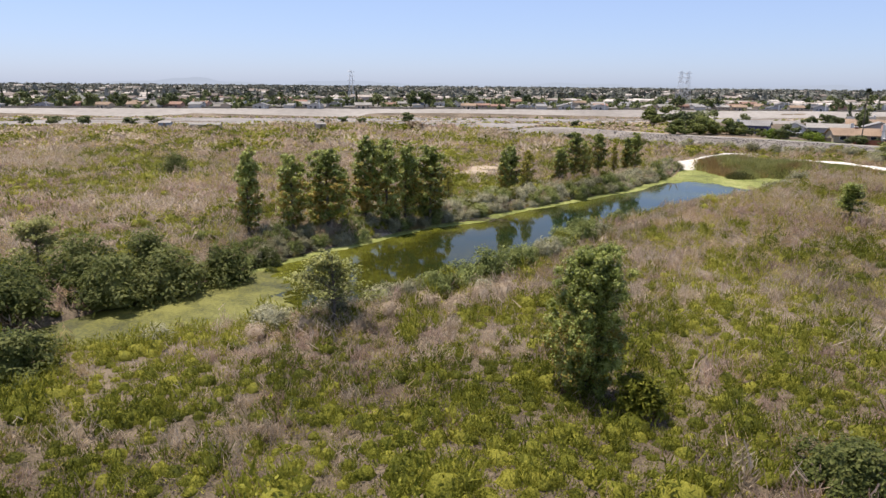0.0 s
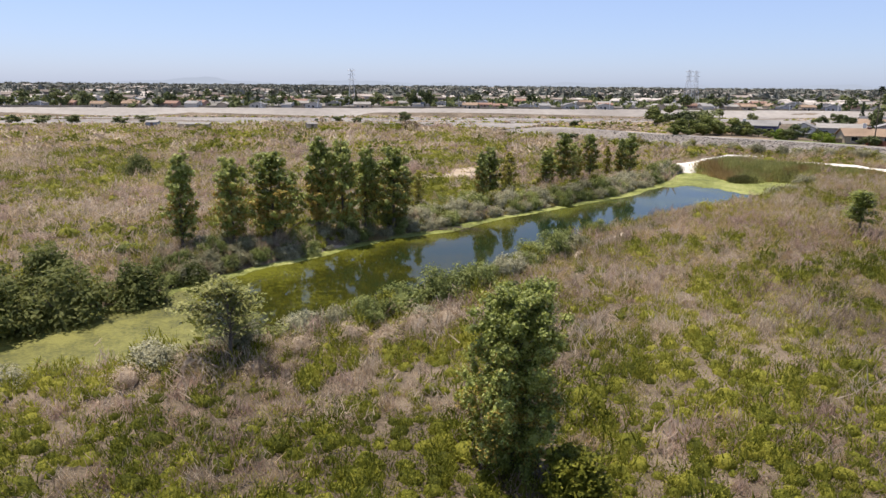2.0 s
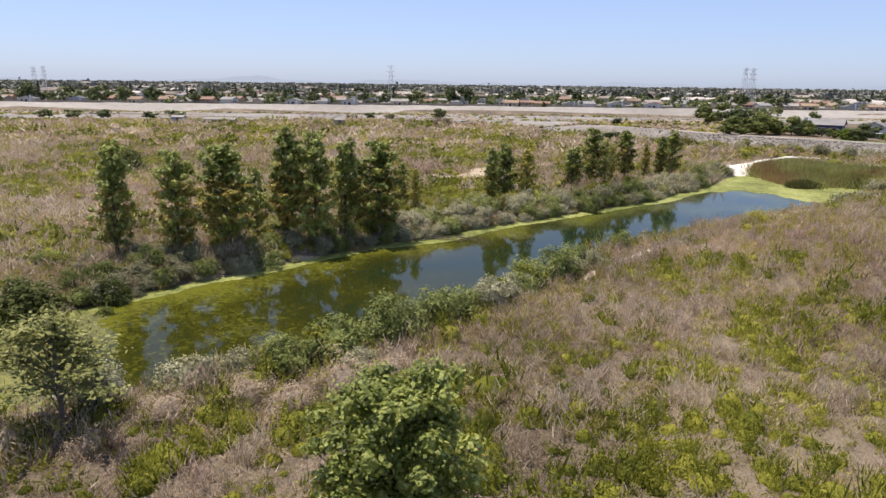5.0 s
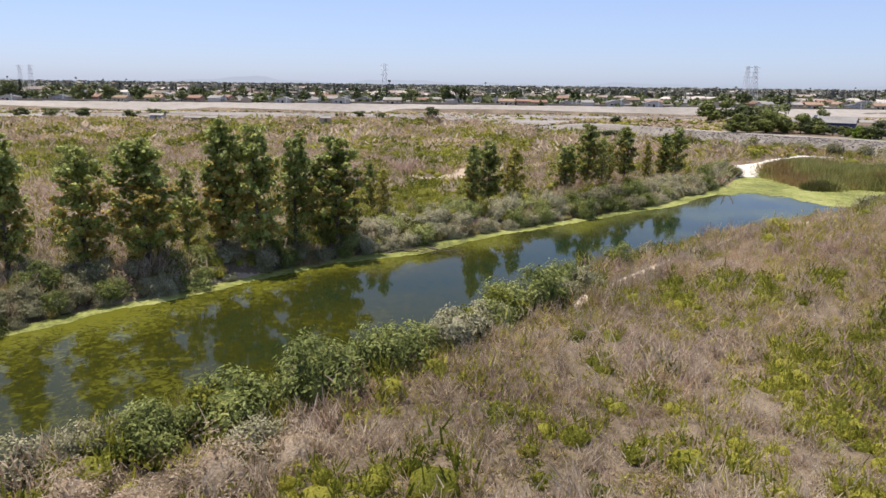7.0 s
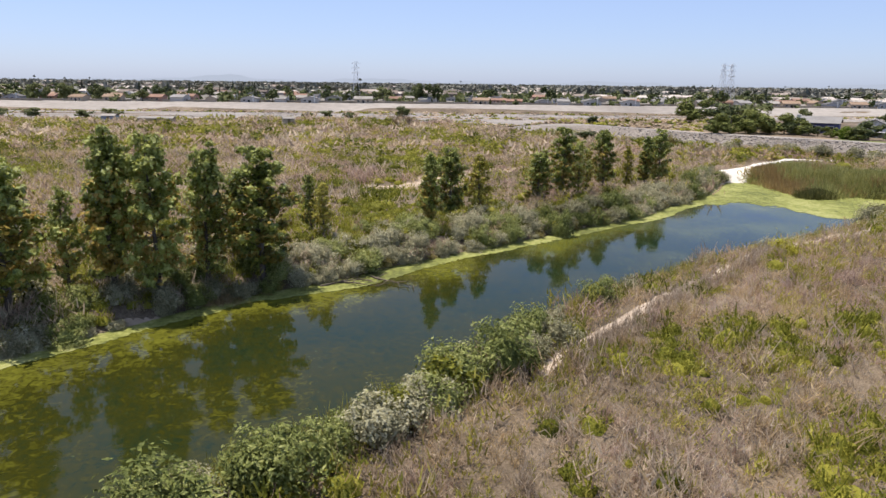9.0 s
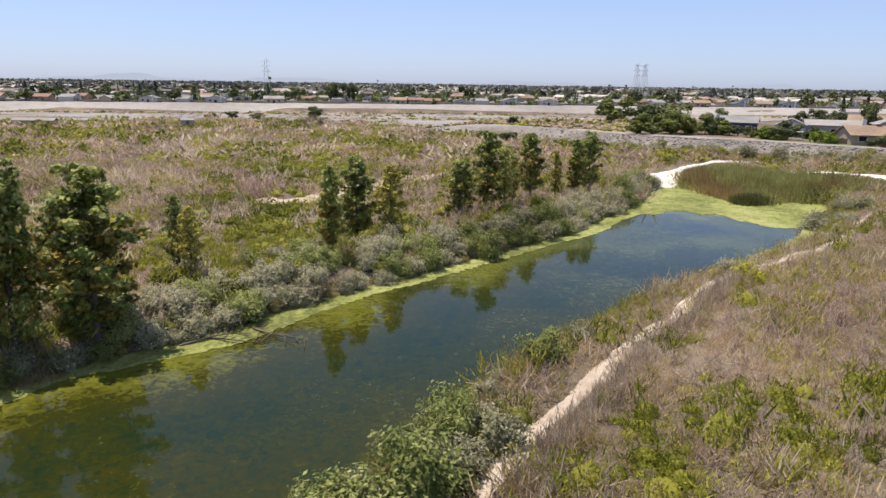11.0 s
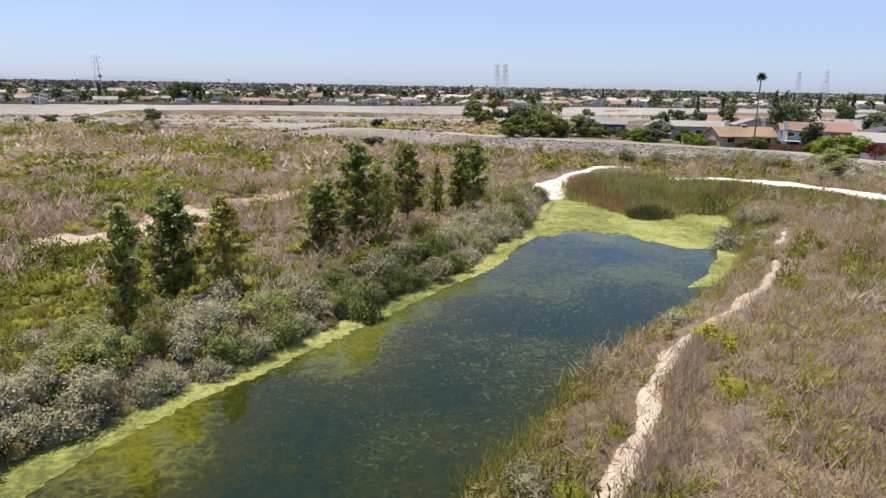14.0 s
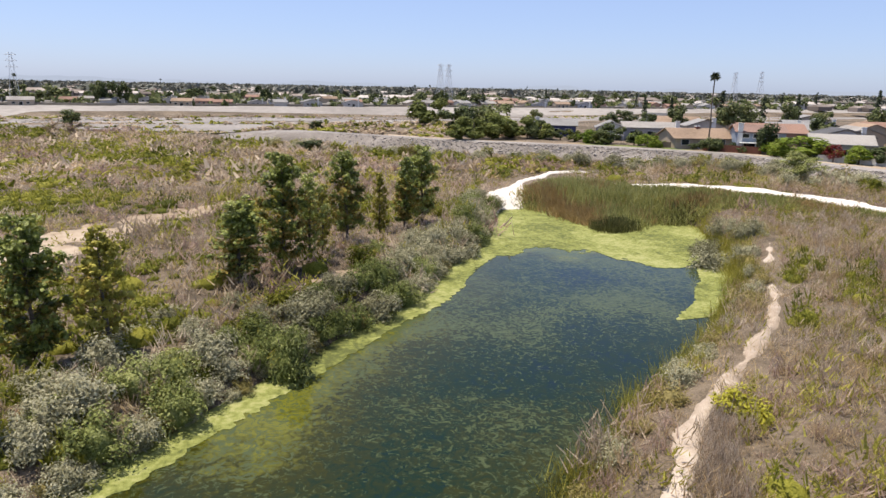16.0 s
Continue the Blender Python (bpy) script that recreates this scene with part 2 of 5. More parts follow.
BEACH_E = [(70, 155), (74, 149), (76.7, 145), (80, 139.7), (84.5, 132.8), (86.5, 124), (89, 113)]
REEDS = [(56.2, 149.5), (57.2, 141), (58.0, 136), (60.5, 133.5), (65, 135.5), (69, 134.5), (74, 131.5), (79, 127), (83, 119), (85, 117), (84, 125), (81.5, 132), (77.5, 138.5), (74, 144), (71, 149.5), (67, 156), (62, 155)]
LEVEE = [(-700, 240), (-170, 252), (-104, 262), (-47, 290), (0, 272), (28, 244), (37, 229), (55.5, 207), (63, 199), (84, 183), (100, 165.5), (103.5, 142), (108, 115), (120, 60), (150, -40), (200, -500)]
LEVEE_SIDE = LEVEE + [(3000, -500), (3000, 3000), (-3000, 3000), (-3000, 240)]
BED_EDGE = [(-700, 246), (-170, 258), (-104, 268), (-47, 296), (0, 278), (34, 256), (60, 262), (100, 275), (160, 290), (300, 305), (700, 320)]
WALL_BASE = [(-4000, 0), (-600, 285), (-212, 336), (-110, 357), (-24, 370), (67, 378), (105, 384), (300, 392), (900, 400), (4000, 420)]


def ease(t):
    t = np.clip(t, 0, 1)
    return t * t * (3 - 2 * t)


def bank_height(x, y):
    """The ground of the whole place."""
    d = depth_in(x, y, POND)
    lev = line_distance(x, y, LEVEE)
    side = inside(x, y, LEVEE_SIDE)
    z = 2.35 + 0.25 * smooth_noise(x / 14, y / 14, 3) + 0.1 * smooth_noise(x / 4, y / 4, 4)
    # the near bank is a little higher, and rises towards the riprap
    s = (x + 10) * 0.805 - (y - 45) * 0.593
    z = z + 0.8 * ease((s - 3) / 10) * ease((y - 58) / 20) + 0.7 * ease(1 - lev / 40) * ease((x - 40) / 30)
    z = z - 0.12 * ease((1.15 - line_distance(x, y, PATH_LINE)) / 0.35)
    bank = np.clip(-d / 3.5, 0, 1)
    z = np.where(d > 0, WATER - np.clip(d * 0.35, 0, 1.1) - 0.08, WATER - 0.08 + (z - WATER + 0.08) * (bank * (2 - bank)))
    # riprap bank up to the houses' ground, east of the river
    up = ease((x - 20) / 25)
    across = np.where(side, lev, -lev)
    z = z + (np.maximum(4.9 - z, 0)) * up * ease((across + 6) / 10)
    z = z - 0.3 * up * ease((across - 8) / 6)
    # gravel bed of the river, then the far levee and the raised ground of the suburb
    bed = ease((line_distance(x, y, BED_EDGE)) / 7) * (y > np.interp(x, [p[0] for p in BED_EDGE], [p[1] for p in BED_EDGE]))
    z = z + (1.5 + 0.25 * smooth_noise(x / 40, y / 14, 9) - z) * bed
    wall = y - np.interp(x, [p[0] for p in WALL_BASE], [p[1] for p in WALL_BASE])
    z = z + (5.0 - z) * np.clip(wall / 22, 0, 1)
    return z


def ground_mesh():
    def axis(lo, hi, step, a, b):
        v = list(np.arange(lo, hi, step))
        s, x = step, hi
        while x < b:
            v.append(x); s *= 1.10; x += s
        v.append(b)
        s, x = step * 1.1, lo - step
        while x > a:
            v.append(x); s *= 1.10; x -= s
        v.append(a)
        return np.array(sorted(v))
    xs, ys = axis(-36, 100, 0.8, -3500, 3500), axis(6, 170, 0.8, -1200, 3600)
    X, Y = np.meshgrid(xs, ys)
    Z = bank_height(X, Y)
    v = np.stack([X.ravel(), Y.ravel(), Z.ravel()], 1)
    i = np.arange(X.size).reshape(X.shape)
    f = np.stack([i[:-1, :-1], i[:-1, 1:], i[1:, 1:], i[1:, :-1]], -1).reshape(-1, 4)
    return tagged(mesh_of("ground", v, f, M_GROUND, True), "dry sandy soil of the flood plain", "ground", kind="structure")


ground_mesh()


def sheet(name, field, bounds, step, height, mat, lift=0.03, sink=True):
    """A thin sheet that covers the ground wherever field > 0, with an uneven edge."""
    x0, y0, x1, y1 = bounds
    xs, ys = np.arange(x0, x1, step), np.arange(y0, y1, step)
    X, Y = np.meshgrid(xs, ys)
    F = field(X, Y)
    verts, faces, index = [], [], {}

    def vert(x, y):
        key = (round(x, 4), round(y, 4))
        if key not in index:
            index[key] = len(verts)
            verts.append(key)
        return index[key]
    ok = (F[:-1, :-1] > 0) | (F[1:, :-1] > 0) | (F[:-1, 1:] > 0) | (F[1:, 1:] > 0)
    for j, i in zip(*np.nonzero(ok)):
        c = [(X[j, i], Y[j, i], F[j, i]), (X[j, i + 1], Y[j, i + 1], F[j, i + 1]), (X[j + 1, i + 1], Y[j + 1, i + 1], F[j + 1, i + 1]), (X[j + 1, i], Y[j + 1, i], F[j + 1, i])]
        poly = []
        for (ax, ay, af), (bx, by, bf) in zip(c, c[1:] + c[:1]):
            if af > 0:
                poly.append(vert(ax, ay))
            if (af > 0) != (bf > 0):
                t = af / (af - bf)
                poly.append(vert(ax + t * (bx - ax), ay + t * (by - ay)))
        poly = list(dict.fromkeys(poly))
        if len(poly) > 2:
            faces.append(poly)
    xy = np.array(verts)
    z = height(xy[:, 0], xy[:, 1]) + (np.clip(field(xy[:, 0], xy[:, 1]) * 2.0 - 0.04, -0.04, lift) if sink else lift)
    me = bpy.data.meshes.new(name)
    me.from_pydata([(a, b, c) for (a, b), c in zip(verts, z)], [], faces)
    me.materials.append(mat)
    for p in me.polygons:
        p.use_smooth = True
    return new(name, me)


def pond():
    step = 1.0
    ob = sheet("water", lambda x, y: depth_in(x, y, POND) + 0.8, (-34, 36, 74, 152), step, lambda x, y: np.full(x.shape, WATER), M_WATER, 0.0, False)
    co = np.array([v.co[:] for v in ob.data.vertices])
    x, y = co[:, 0], co[:, 1]
    west = line_distance(x, y, POND[:17])
    weed = np.clip((y - 72) / 42, 0, 1)
    shallow = 0.42 * np.exp(-(west / 6.5) ** 2) * (0.85 + 0.3 * smooth_noise(x / 7, y / 7, 52)) + 0.07 * np.clip((98 - y) / 25, 0, 1) + 0.09 * np.clip((80 - y) / 22, 0, 1) + 0.07 * np.clip((122 - y) / 20, 0, 1) + 0.12 * np.exp(-line_distance(x, y, POND[20:] ) / 4)
    shallow = shallow * np.clip((165 - y) / 60, 0.2, 1)
    head = (y - 127 - 0.30 * (50 - x)) * 0.35     # algae below the surface before the floating mat
    shallow = np.maximum(shallow, 0.62 * ease(1 + head / 1.6 + 0.35 * smooth_noise(x / 4, y / 4, 53)))
    wt = ob.data.attributes.new("weed", "FLOAT", "POINT")
    wt.data.foreach_set("value", weed.astype(np.float32))
    at = ob.data.attributes.new("shallow", "FLOAT", "POINT")
    at.data.foreach_set("value", shallow.astype(np.float32))
    return tagged(ob, "still dark green pond water full of submerged weed", "water", kind="structure")


pond()


def algae_field(x, y, old=False):
    d = depth_in(x, y, POND)
    west = line_distance(x, y, POND[2:17])
    rag = 0.5 * smooth_noise(x / 3.5, y / 3.5, 21) + 0.3 * smooth_noise(x / 1.1, y / 1.1, 22) + 0.3 * smooth_noise(x / 0.5, y / 0.5, 23) + 0.25 * smooth_noise(x / 0.28, y / 0.28, 24)
    width = 1.35 + 0.95 * np.clip((y - 75) / 50, 0, 1) + 1.1 * np.exp(-((y - 88.5) / 3.5) ** 2)
    band = width - west + 0.4 * rag
    soft = 1.1 * smooth_noise(x / 5, y / 5, 25) + 0.35 * rag
    north = (y - 127 - 0.30 * (50 - x)) * 0.35 + soft
    north = np.where(x > 52, np.maximum(north, (y - 121.5) * 0.4 + soft), north)
    east = np.where(y > 108, 2.6 - line_distance(x, y, POND[19:27]) + 0.25 * rag, -1)
    south = (-12 - x) * 0.3 + (50 - y) * 0.12 + 0.9 * rag
    f = np.maximum(np.maximum(band, north), east) if not old else south
    return np.minimum(f, d + 0.7)


tagged(sheet("algae_mat", algae_field, (-33, 39, 71, 149), 0.24, lambda x, y: np.full(x.shape, WATER), M_ALGAE, 0.02, False),
       "bright yellow-green floating algae along the pond shore", "algae", kind="structure")
M_ALGAE_OLD = material("murky_algae", [(0.04, 0.042, 0.010), (0.10, 0.10, 0.018), (0.165, 0.16, 0.035)], 0.5, 0.6, 0.4, 10.0, big=0.2, grain=3.0)
tagged(sheet("murky_algae_mat", lambda x, y: algae_field(x, y, True), (-33, 39, 20, 75), 0.3, lambda x, y: np.full(x.shape, WATER), M_ALGAE_OLD, 0.012, False),
       "murky olive algae over the pond's southern end", "algae", kind="structure")
tagged(sheet("footpath", lambda x, y: 0.46 - 0.20 * np.clip((y - 95) / 8, 0, 1) + 0.16 * smooth_noise(x / 2.6, y / 2.6, 31) + 0.07 * smooth_noise(x / 0.9, y / 0.9, 32) - line_distance(x, y, PATH_LINE)
             - 0.9 * np.clip((y - 104) / 8, 0, 1) * np.clip((smooth_noise(x / 5, y / 5, 33) + 0.2), 0, 1), (12, 66, 76, 128), 0.25, bank_height, M_SAND, 0.11),
       "worn footpath of pale bare sand", "path", kind="structure")
tagged(sheet("sand_bank", lambda x, y: 2.5 + 0.3 * smooth_noise(x / 3, y / 3, 41) - line_distance(x, y, BEACH_W) - 2.1 * np.clip((y - 151) / 9, 0, 1), (45, 143, 82, 174), 0.5, bank_height, M_WHITE_SAND, 0.25),
       "bank of bright white sand at the head of the pond", "sand", kind="structure")
tagged(sheet("sand_track", lambda x, y: 1.9 + 0.3 * smooth_noise(x / 3, y / 3, 42) - line_distance(x, y, BEACH_E), (66, 108, 96, 160), 0.5, bank_height, M_WHITE_SAND, 0.35),
       "white sand track curving behind the reeds", "sand", kind="structure")
CLEARINGS = [(6, 132.5, 5.5, 3.0), (10, 140, 6.5, 2.4), (15.5, 147, 7, 2.2), (1, 128, 5, 2.4), (27.0, 119, 2.8, 1.3), (-3.0, 83.2, 2.6, 1.0), (-6.2, 79.2, 1.8, 0.7), (-12.3, 71.2, 2.2, 0.8), (21, 152.5, 4, 1.2)]


def clearing_field(x, y):
    f = np.full(np.shape(x), -9.0)
    for cx, cy, a, b in CLEARINGS:
        u, v = (x - cx) * 0.8 + (y - cy) * 0.6, -(x - cx) * 0.6 + (y - cy) * 0.8
        f = np.maximum(f, 1 - np.hypot(u / a, v / b) + 0.35 * smooth_noise(x / 2.5, y / 2.5, 51))
    return f


tagged(sheet("clearing", clearing_field, (-22, 60, 34, 160), 0.4, bank_height, M_CLEARING, 0.06), "patches of bare tan soil between the shrubs", "soil", kind="structure")

# ------------------------------------------------------------------ plants
def leaves(centres, normals, size, aspect=0.5, r=rng):
    """Rhombic leaves at the centres, facing roughly along the normals: verts and quads."""
    n = len(centres)
    nn = normals + r.normal(0, 0.42, (n, 3))
    nn /= np.linalg.norm(nn, axis=1)[:, None] + 1e-9
    a = np.cross(nn, r.normal(0, 1, (n, 3)))
    a /= np.linalg.norm(a, axis=1)[:, None] + 1e-9
    b = np.cross(nn, a)
    s = (size * r.uniform(0.6, 1.4, n))[:, None]
    v = np.stack([centres - a * s, centres + b * s * aspect, centres + a * s, centres - b * s * aspect], 1).reshape(-1, 3)
    return v, np.arange(4 * n).reshape(-1, 4)


def blades(foot, tip, width, r=rng):
    """Thin tapering blades or twigs from foot to tip."""
    n = len(foot)
    d = tip - foot
    side = np.cross(d, r.normal(0, 1, (n, 3)))
    side /= np.linalg.norm(side, axis=1)[:, None] + 1e-9
    w = (width * r.uniform(0.6, 1.3, n))[:, None]
    v = np.stack([foot - side * w, foot + side * w, tip + side * w * 0.35, tip - side * w * 0.35], 1).reshape(-1, 3)
    return v, np.arange(4 * n).reshape(-1, 4)


def dome_points(n, clumps, r, flat=0.75):
    """Points on an uneven dome of clumps of radius about 1, height about flat*2, and outward normals."""
    k = r.normal(0, 1, (clumps, 3)); k[:, 2] = np.abs(k[:, 2]) * 0.9
    k /= np.linalg.norm(k, axis=1)[:, None]
    k *= r.uniform(0.45, 0.8, clumps)[:, None]
    rad = r.uniform(0.25, 0.42, clumps)
    w = r.integers(0, clumps, n)
    d = r.normal(0, 1, (n, 3)); d /= np.linalg.norm(d, axis=1)[:, None]
    d[:, 2] = np.where(d[:, 2] < -0.3, -d[:, 2], d[:, 2])
    p = k[w] + d * (rad[w] * r.uniform(0.55, 1.05, n))[:, None]
    p[:, 2] = np.maximum(p[:, 2] * flat * 1.3, 0.02)
    return p, d + np.array([0, 0, 0.4])


def core(r, radius, height, sides=6):
    """An uneven closed mound inside a plant, so that one does not see through it."""
    rings = [(0.0, 1.0), (0.45, 0.92), (0.82, 0.55), (0.97, 0.06)]
    V = []
    for z, q in rings:
        a = np.arange(sides) * 2 * np.pi / sides + r.uniform(0, 0.4)
        k = radius * q * r.uniform(0.72, 1.15, sides)
        V.append(np.stack([np.cos(a) * k, np.sin(a) * k, height * z * r.uniform(0.85, 1.12, sides)], 1))
    F = [[i * sides + j, i * sides + (j + 1) % sides, (i + 1) * sides + (j + 1) % sides, (i + 1) * sides + j] for i in range(3) for j in range(sides)]
    return np.concatenate(V), np.array(F)


def shrub_template(kind, n, size, seed):
    v, f = shrub_spray(kind, n, size, seed)
    r = np.random.default_rng(seed + 5)
    if kind not in ("leafy", "cushion"):
        return v, f
    cv, cf = core(r, *{"leafy": (0.52, 0.58), "cushion": (0.5, 0.42)}[kind], 6 if kind == "cushion" else 5)
    return np.concatenate([v, cv]), np.concatenate([f, cf + len(v)])


def shrub_spray(kind, n, size, seed):
    r = np.random.default_rng(seed)
    if kind in ("broom", "bristle"):
        # upright sprigs all over a low mound with several heads: leafy sprigs are short and broad, bristles long and thin
        heads = r.normal(0, 0.46, (6, 2))
        top = r.uniform(0.55, 1.25, 6)
        w = r.integers(0, 6, n)
        xy = heads[w] + r.normal(0, 0.20, (n, 2))
        rho = np.hypot(*(xy - heads[w]).T)
        z = top[w] * np.clip(1.1 - 1.6 * rho, 0.2, 1) * r.uniform(0.45, 1.08, n)
        d = np.concatenate([1.1 * (xy - heads[w]) + 0.3 * xy + r.normal(0, 0.4, (n, 2)), np.ones((n, 1))], 1)
        d /= np.linalg.norm(d, axis=1)[:, None]
        tip = np.concatenate([xy, z[:, None]], 1)
        foot = tip - d * ((0.26 if kind == "broom" else 0.48) * r.uniform(0.6, 1.3, n))[:, None]
        foot[:, 2] = np.maximum(foot[:, 2], 0)
        return blades(foot, tip, size, r)
    if kind in ("leafy", "silver", "cushion"):
        p, nn = dome_points(n, 11, r)
        if kind == "cushion":   # fine leaves below, upright sprigs standing out of them
            p[:, :2] *= r.uniform(0.75, 1.2, 2)
            m = n * 2 // 3
            v, f = leaves(p[:m], nn[:m] + r.normal(0, 0.5, (m, 3)), size * 0.9, 0.5, r)
            out = 0.5 * nn[m:] + r.normal(0, 0.3, (n - m, 3)) + np.array([0, 0, 0.7])
            sv, sf = blades(p[m:] * 0.92, p[m:] * 0.92 + out * r.uniform(0.12, 0.28, (n - m, 1)), size * 0.45, r)
            return np.concatenate([v, sv]), np.concatenate([f, sf + len(v)])
        v, f = leaves(p, nn, size, 0.4 if kind == "silver" else 0.55, r)
        return v, f
    # grass
    foot = np.stack([r.normal(0, 0.45, n), r.normal(0, 0.45, n), np.zeros(n)], 1)
    lean = r.normal(0, 0.32, (n, 3)); lean[:, 2] = r.uniform(0.35, 1.0, n)
    return blades(foot, foot + lean, size, r)


def scatter(name, mat, kind, xs, ys, sizes, heights, n, leaf, seed, label, category, templates=5, ground=bank_height):
    """One joined growth of many plants, each a turned and scaled copy of a few shapes."""
    r = np.random.default_rng(seed)
    shapes = [shrub_template(kind, n, leaf, seed * 100 + i) for i in range(templates)]
    pick = r.integers(0, templates, len(xs))
    z = ground(xs, ys) - 0.05
    V, F, off = [], [], 0
    for i, (v, f) in enumerate(shapes):
        w = np.nonzero(pick == i)[0]
        if not len(w):
            continue
        a = r.uniform(0, 2 * np.pi, len(w))
        c, s = np.cos(a)[:, None], np.sin(a)[:, None]
        sx = sizes[w][:, None]
        X = (v[None, :, 0] * c - v[None, :, 1] * s) * sx + xs[w][:, None]
        Y = (v[None, :, 0] * s + v[None, :, 1] * c) * sx + ys[w][:, None]
        Z = v[None, :, 2] * heights[w][:, None] + z[w][:, None]
        V.append(np.stack([X, Y, Z], -1).reshape(-1, 3))
        F.append((f[None] + (np.arange(len(w)) * len(v))[:, None, None]).reshape(-1, 4) + off)
        off += len(v) * len(w)
    ob = mesh_of(name, np.concatenate(V), np.concatenate(F), mat, True)
    return tagged(ob, label, category, kind="stuff")


def open_ground(x, y):
    """Where scrub may grow."""
    ok = depth_in(x, y, POND) < -0.7
    ok &= line_distance(x, y, PATH_LINE) > 0.75
    ok &= ~inside(x, y, REEDS)
    ok &= line_distance(x, y, BEACH_W) > 2.2
    ok &= line_distance(x, y, BEACH_E) > 1.7
    ok &= (line_distance(x, y, LEVEE) > 6.5) | (x < 20)
    ok &= ~inside(x, y, LEVEE_SIDE)
    ok &= clearing_field(x, y) < 0.05
    return ok


def spots(bounds, spacing, seed, region=None):
    """Jittered places on open ground."""
    r = np.random.default_rng(seed)
    x0, y0, x1, y1 = bounds
    X, Y = np.meshgrid(np.arange(x0, x1, spacing), np.arange(y0, y1, spacing))
    X = (X + r.uniform(-0.6, 0.6, X.shape) * spacing).ravel()
    Y = (Y + r.uniform(-0.6, 0.6, Y.shape) * spacing).ravel()
    ok = open_ground(X, Y)
    if region is not None:
        ok &= region(X, Y)
    return X[ok], Y[ok], r


def near_zone(x, y):
    """The strip beside the flight, where single twigs show."""
    return ((np.hypot(np.maximum(0, np.abs(x - 14) - 32), np.maximum(0, y - 98)) < 8) & (y > 12)) | ((x > 40) & (x < 82) & (y > 90) & (y < 126))


def middle_zone(x, y):
    return ~near_zone(x, y) & (y < 165) & (x > -75 - 0.2 * y) & (np.abs(x - 14) < 20 + 0.85 * y)


def far_zone(x, y):
    return (y >= 165) & (np.abs(x) < 40 + 0.8 * y)


def grow(zone, bounds, spacing, seed, counts, leaf_scale, scale):
    x, y, r = spots(bounds, spacing, seed, zone)
    big = smooth_noise(x / 22, y / 22, 61)
    mid = 0.6 * smooth_noise(x / 7, y / 7, 62) + 0.9 * smooth_noise(x / 2.2, y / 2.2, 63)
    east = 1 / (1 + np.exp(-((x - 12) - 0.0 * y) / 5)) * np.clip((y - 50) / 20, 0, 1)
    east *= np.clip((190 - y) / 30, 0, 1) * (depth_in(x, y, POND) < -0.5)
    west = inside(x, y, [(-200, 40)] + POND[:17] + [(60, 200), (60, 400), (-200, 400)])
    east = np.where(west, 0.25, east)
    front = np.clip((50 - y) / 14, 0, 1)
    score = 0.48 * mid + np.where(west, 0.7, 0.45) * big - 0.03 * west + 0.34 * front - 0.30 * east - 0.22 * east * np.clip((y - 58) / 15, 0, 1) + r.normal(0, 0.32, len(x))
    tone = smooth_noise(x / 16, y / 16, 64) + r.normal(0, 0.45, len(x))
    rest = r.uniform(0, 1, len(x))
    green = score > 0.12
    grass = ~green & (rest < 0.10 + 0.30 * east)
    olive = ~green & ~grass & (rest > 0.74)
    grey = ~green & ~grass & ~olive & (tone < 0.35)
    pink = ~green & ~grass & ~olive & ~grey
    for sel, name, mat, kind, n, leaf, lab, cat, sz, hz in (
            (green, "green_brush", M_GREEN, "cushion", counts[0], 0.062, "low olive-green coyote brush growing thickly", "shrubs", 0.95, 1.0),
            (grey, "dry_brush", M_GREY, "bristle", counts[1], 0.019, "grey-brown leafless dry brush", "shrubs", 1.05, 1.0),
            (pink, "reddish_brush", M_PINK, "bristle", counts[1], 0.019, "reddish-grey dead brush", "shrubs", 1.05, 1.0),
            (grass, "dry_weeds", M_DRY, "bristle", counts[2], 0.0155, "tan dry grass and weeds", "grass", 1.0, 0.85),
            (olive, "olive_weeds", M_OLIVE, "broom", counts[2], 0.026, "yellow-green weeds among the brush", "weeds", 0.95, 0.9)):
        k = int(sel.sum())
        s = r.uniform(0.55, 1.2, k) * np.where(r.uniform(0, 1, k) < 0.12, 1.5, 1.0) * (1 + 0.28 * smooth_noise(x[sel] / 3.5, y[sel] / 3.5, 65))
        scatter(name, mat, kind, x[sel], y[sel], s * sz * scale, s * hz * r.uniform(0.75, 1.25, k) * (0.75 + 0.25 * scale), n, leaf * leaf_scale, seed + len(name), lab, cat)


grow(near_zone, (-45, 12, 84, 128), 0.90, 71, (130, 92, 84), 1.05, 1.08)
grow(middle_zone, (-110, 10, 150, 165), 1.4, 72, (58, 58, 50), 1.4, 1.5)
grow(far_zone, (-270, 165, 140, 320), 2.5, 73, (36, 36, 32), 3.0, 2.4)


def tube(points, radii, sides=6):
    """A tapered round limb along points: verts and quads."""
    points, n = np.asarray(points, float), len(points)
    V = []
    for i in range(n):
        d = points[min(i + 1, n - 1)] - points[max(i - 1, 0)]
        d /= np.linalg.norm(d) + 1e-9
        a = np.cross(d, (0.31, 0.95, 0.05)); a /= np.linalg.norm(a) + 1e-9
        b = np.cross(d, a)
        th = np.arange(sides) * 2 * np.pi / sides
        V.append(points[i] + radii[i] * (np.cos(th)[:, None] * a + np.sin(th)[:, None] * b))
    F = [[i * sides + j, i * sides + (j + 1) % sides, (i + 1) * sides + (j + 1) % sides, (i + 1) * sides + j] for i in range(n - 1) for j in range(sides)]
    return np.concatenate(V), np.array(F)


def join(pieces):
    V, F, off = [], [], 0
    for v, f in pieces:
        V.append(v); F.append(f + off); off += len(v)
    return np.concatenate(V), np.concatenate(F)


def under(ob, parent, label=""):
    ob.parent = parent
    return tagged(ob, label)


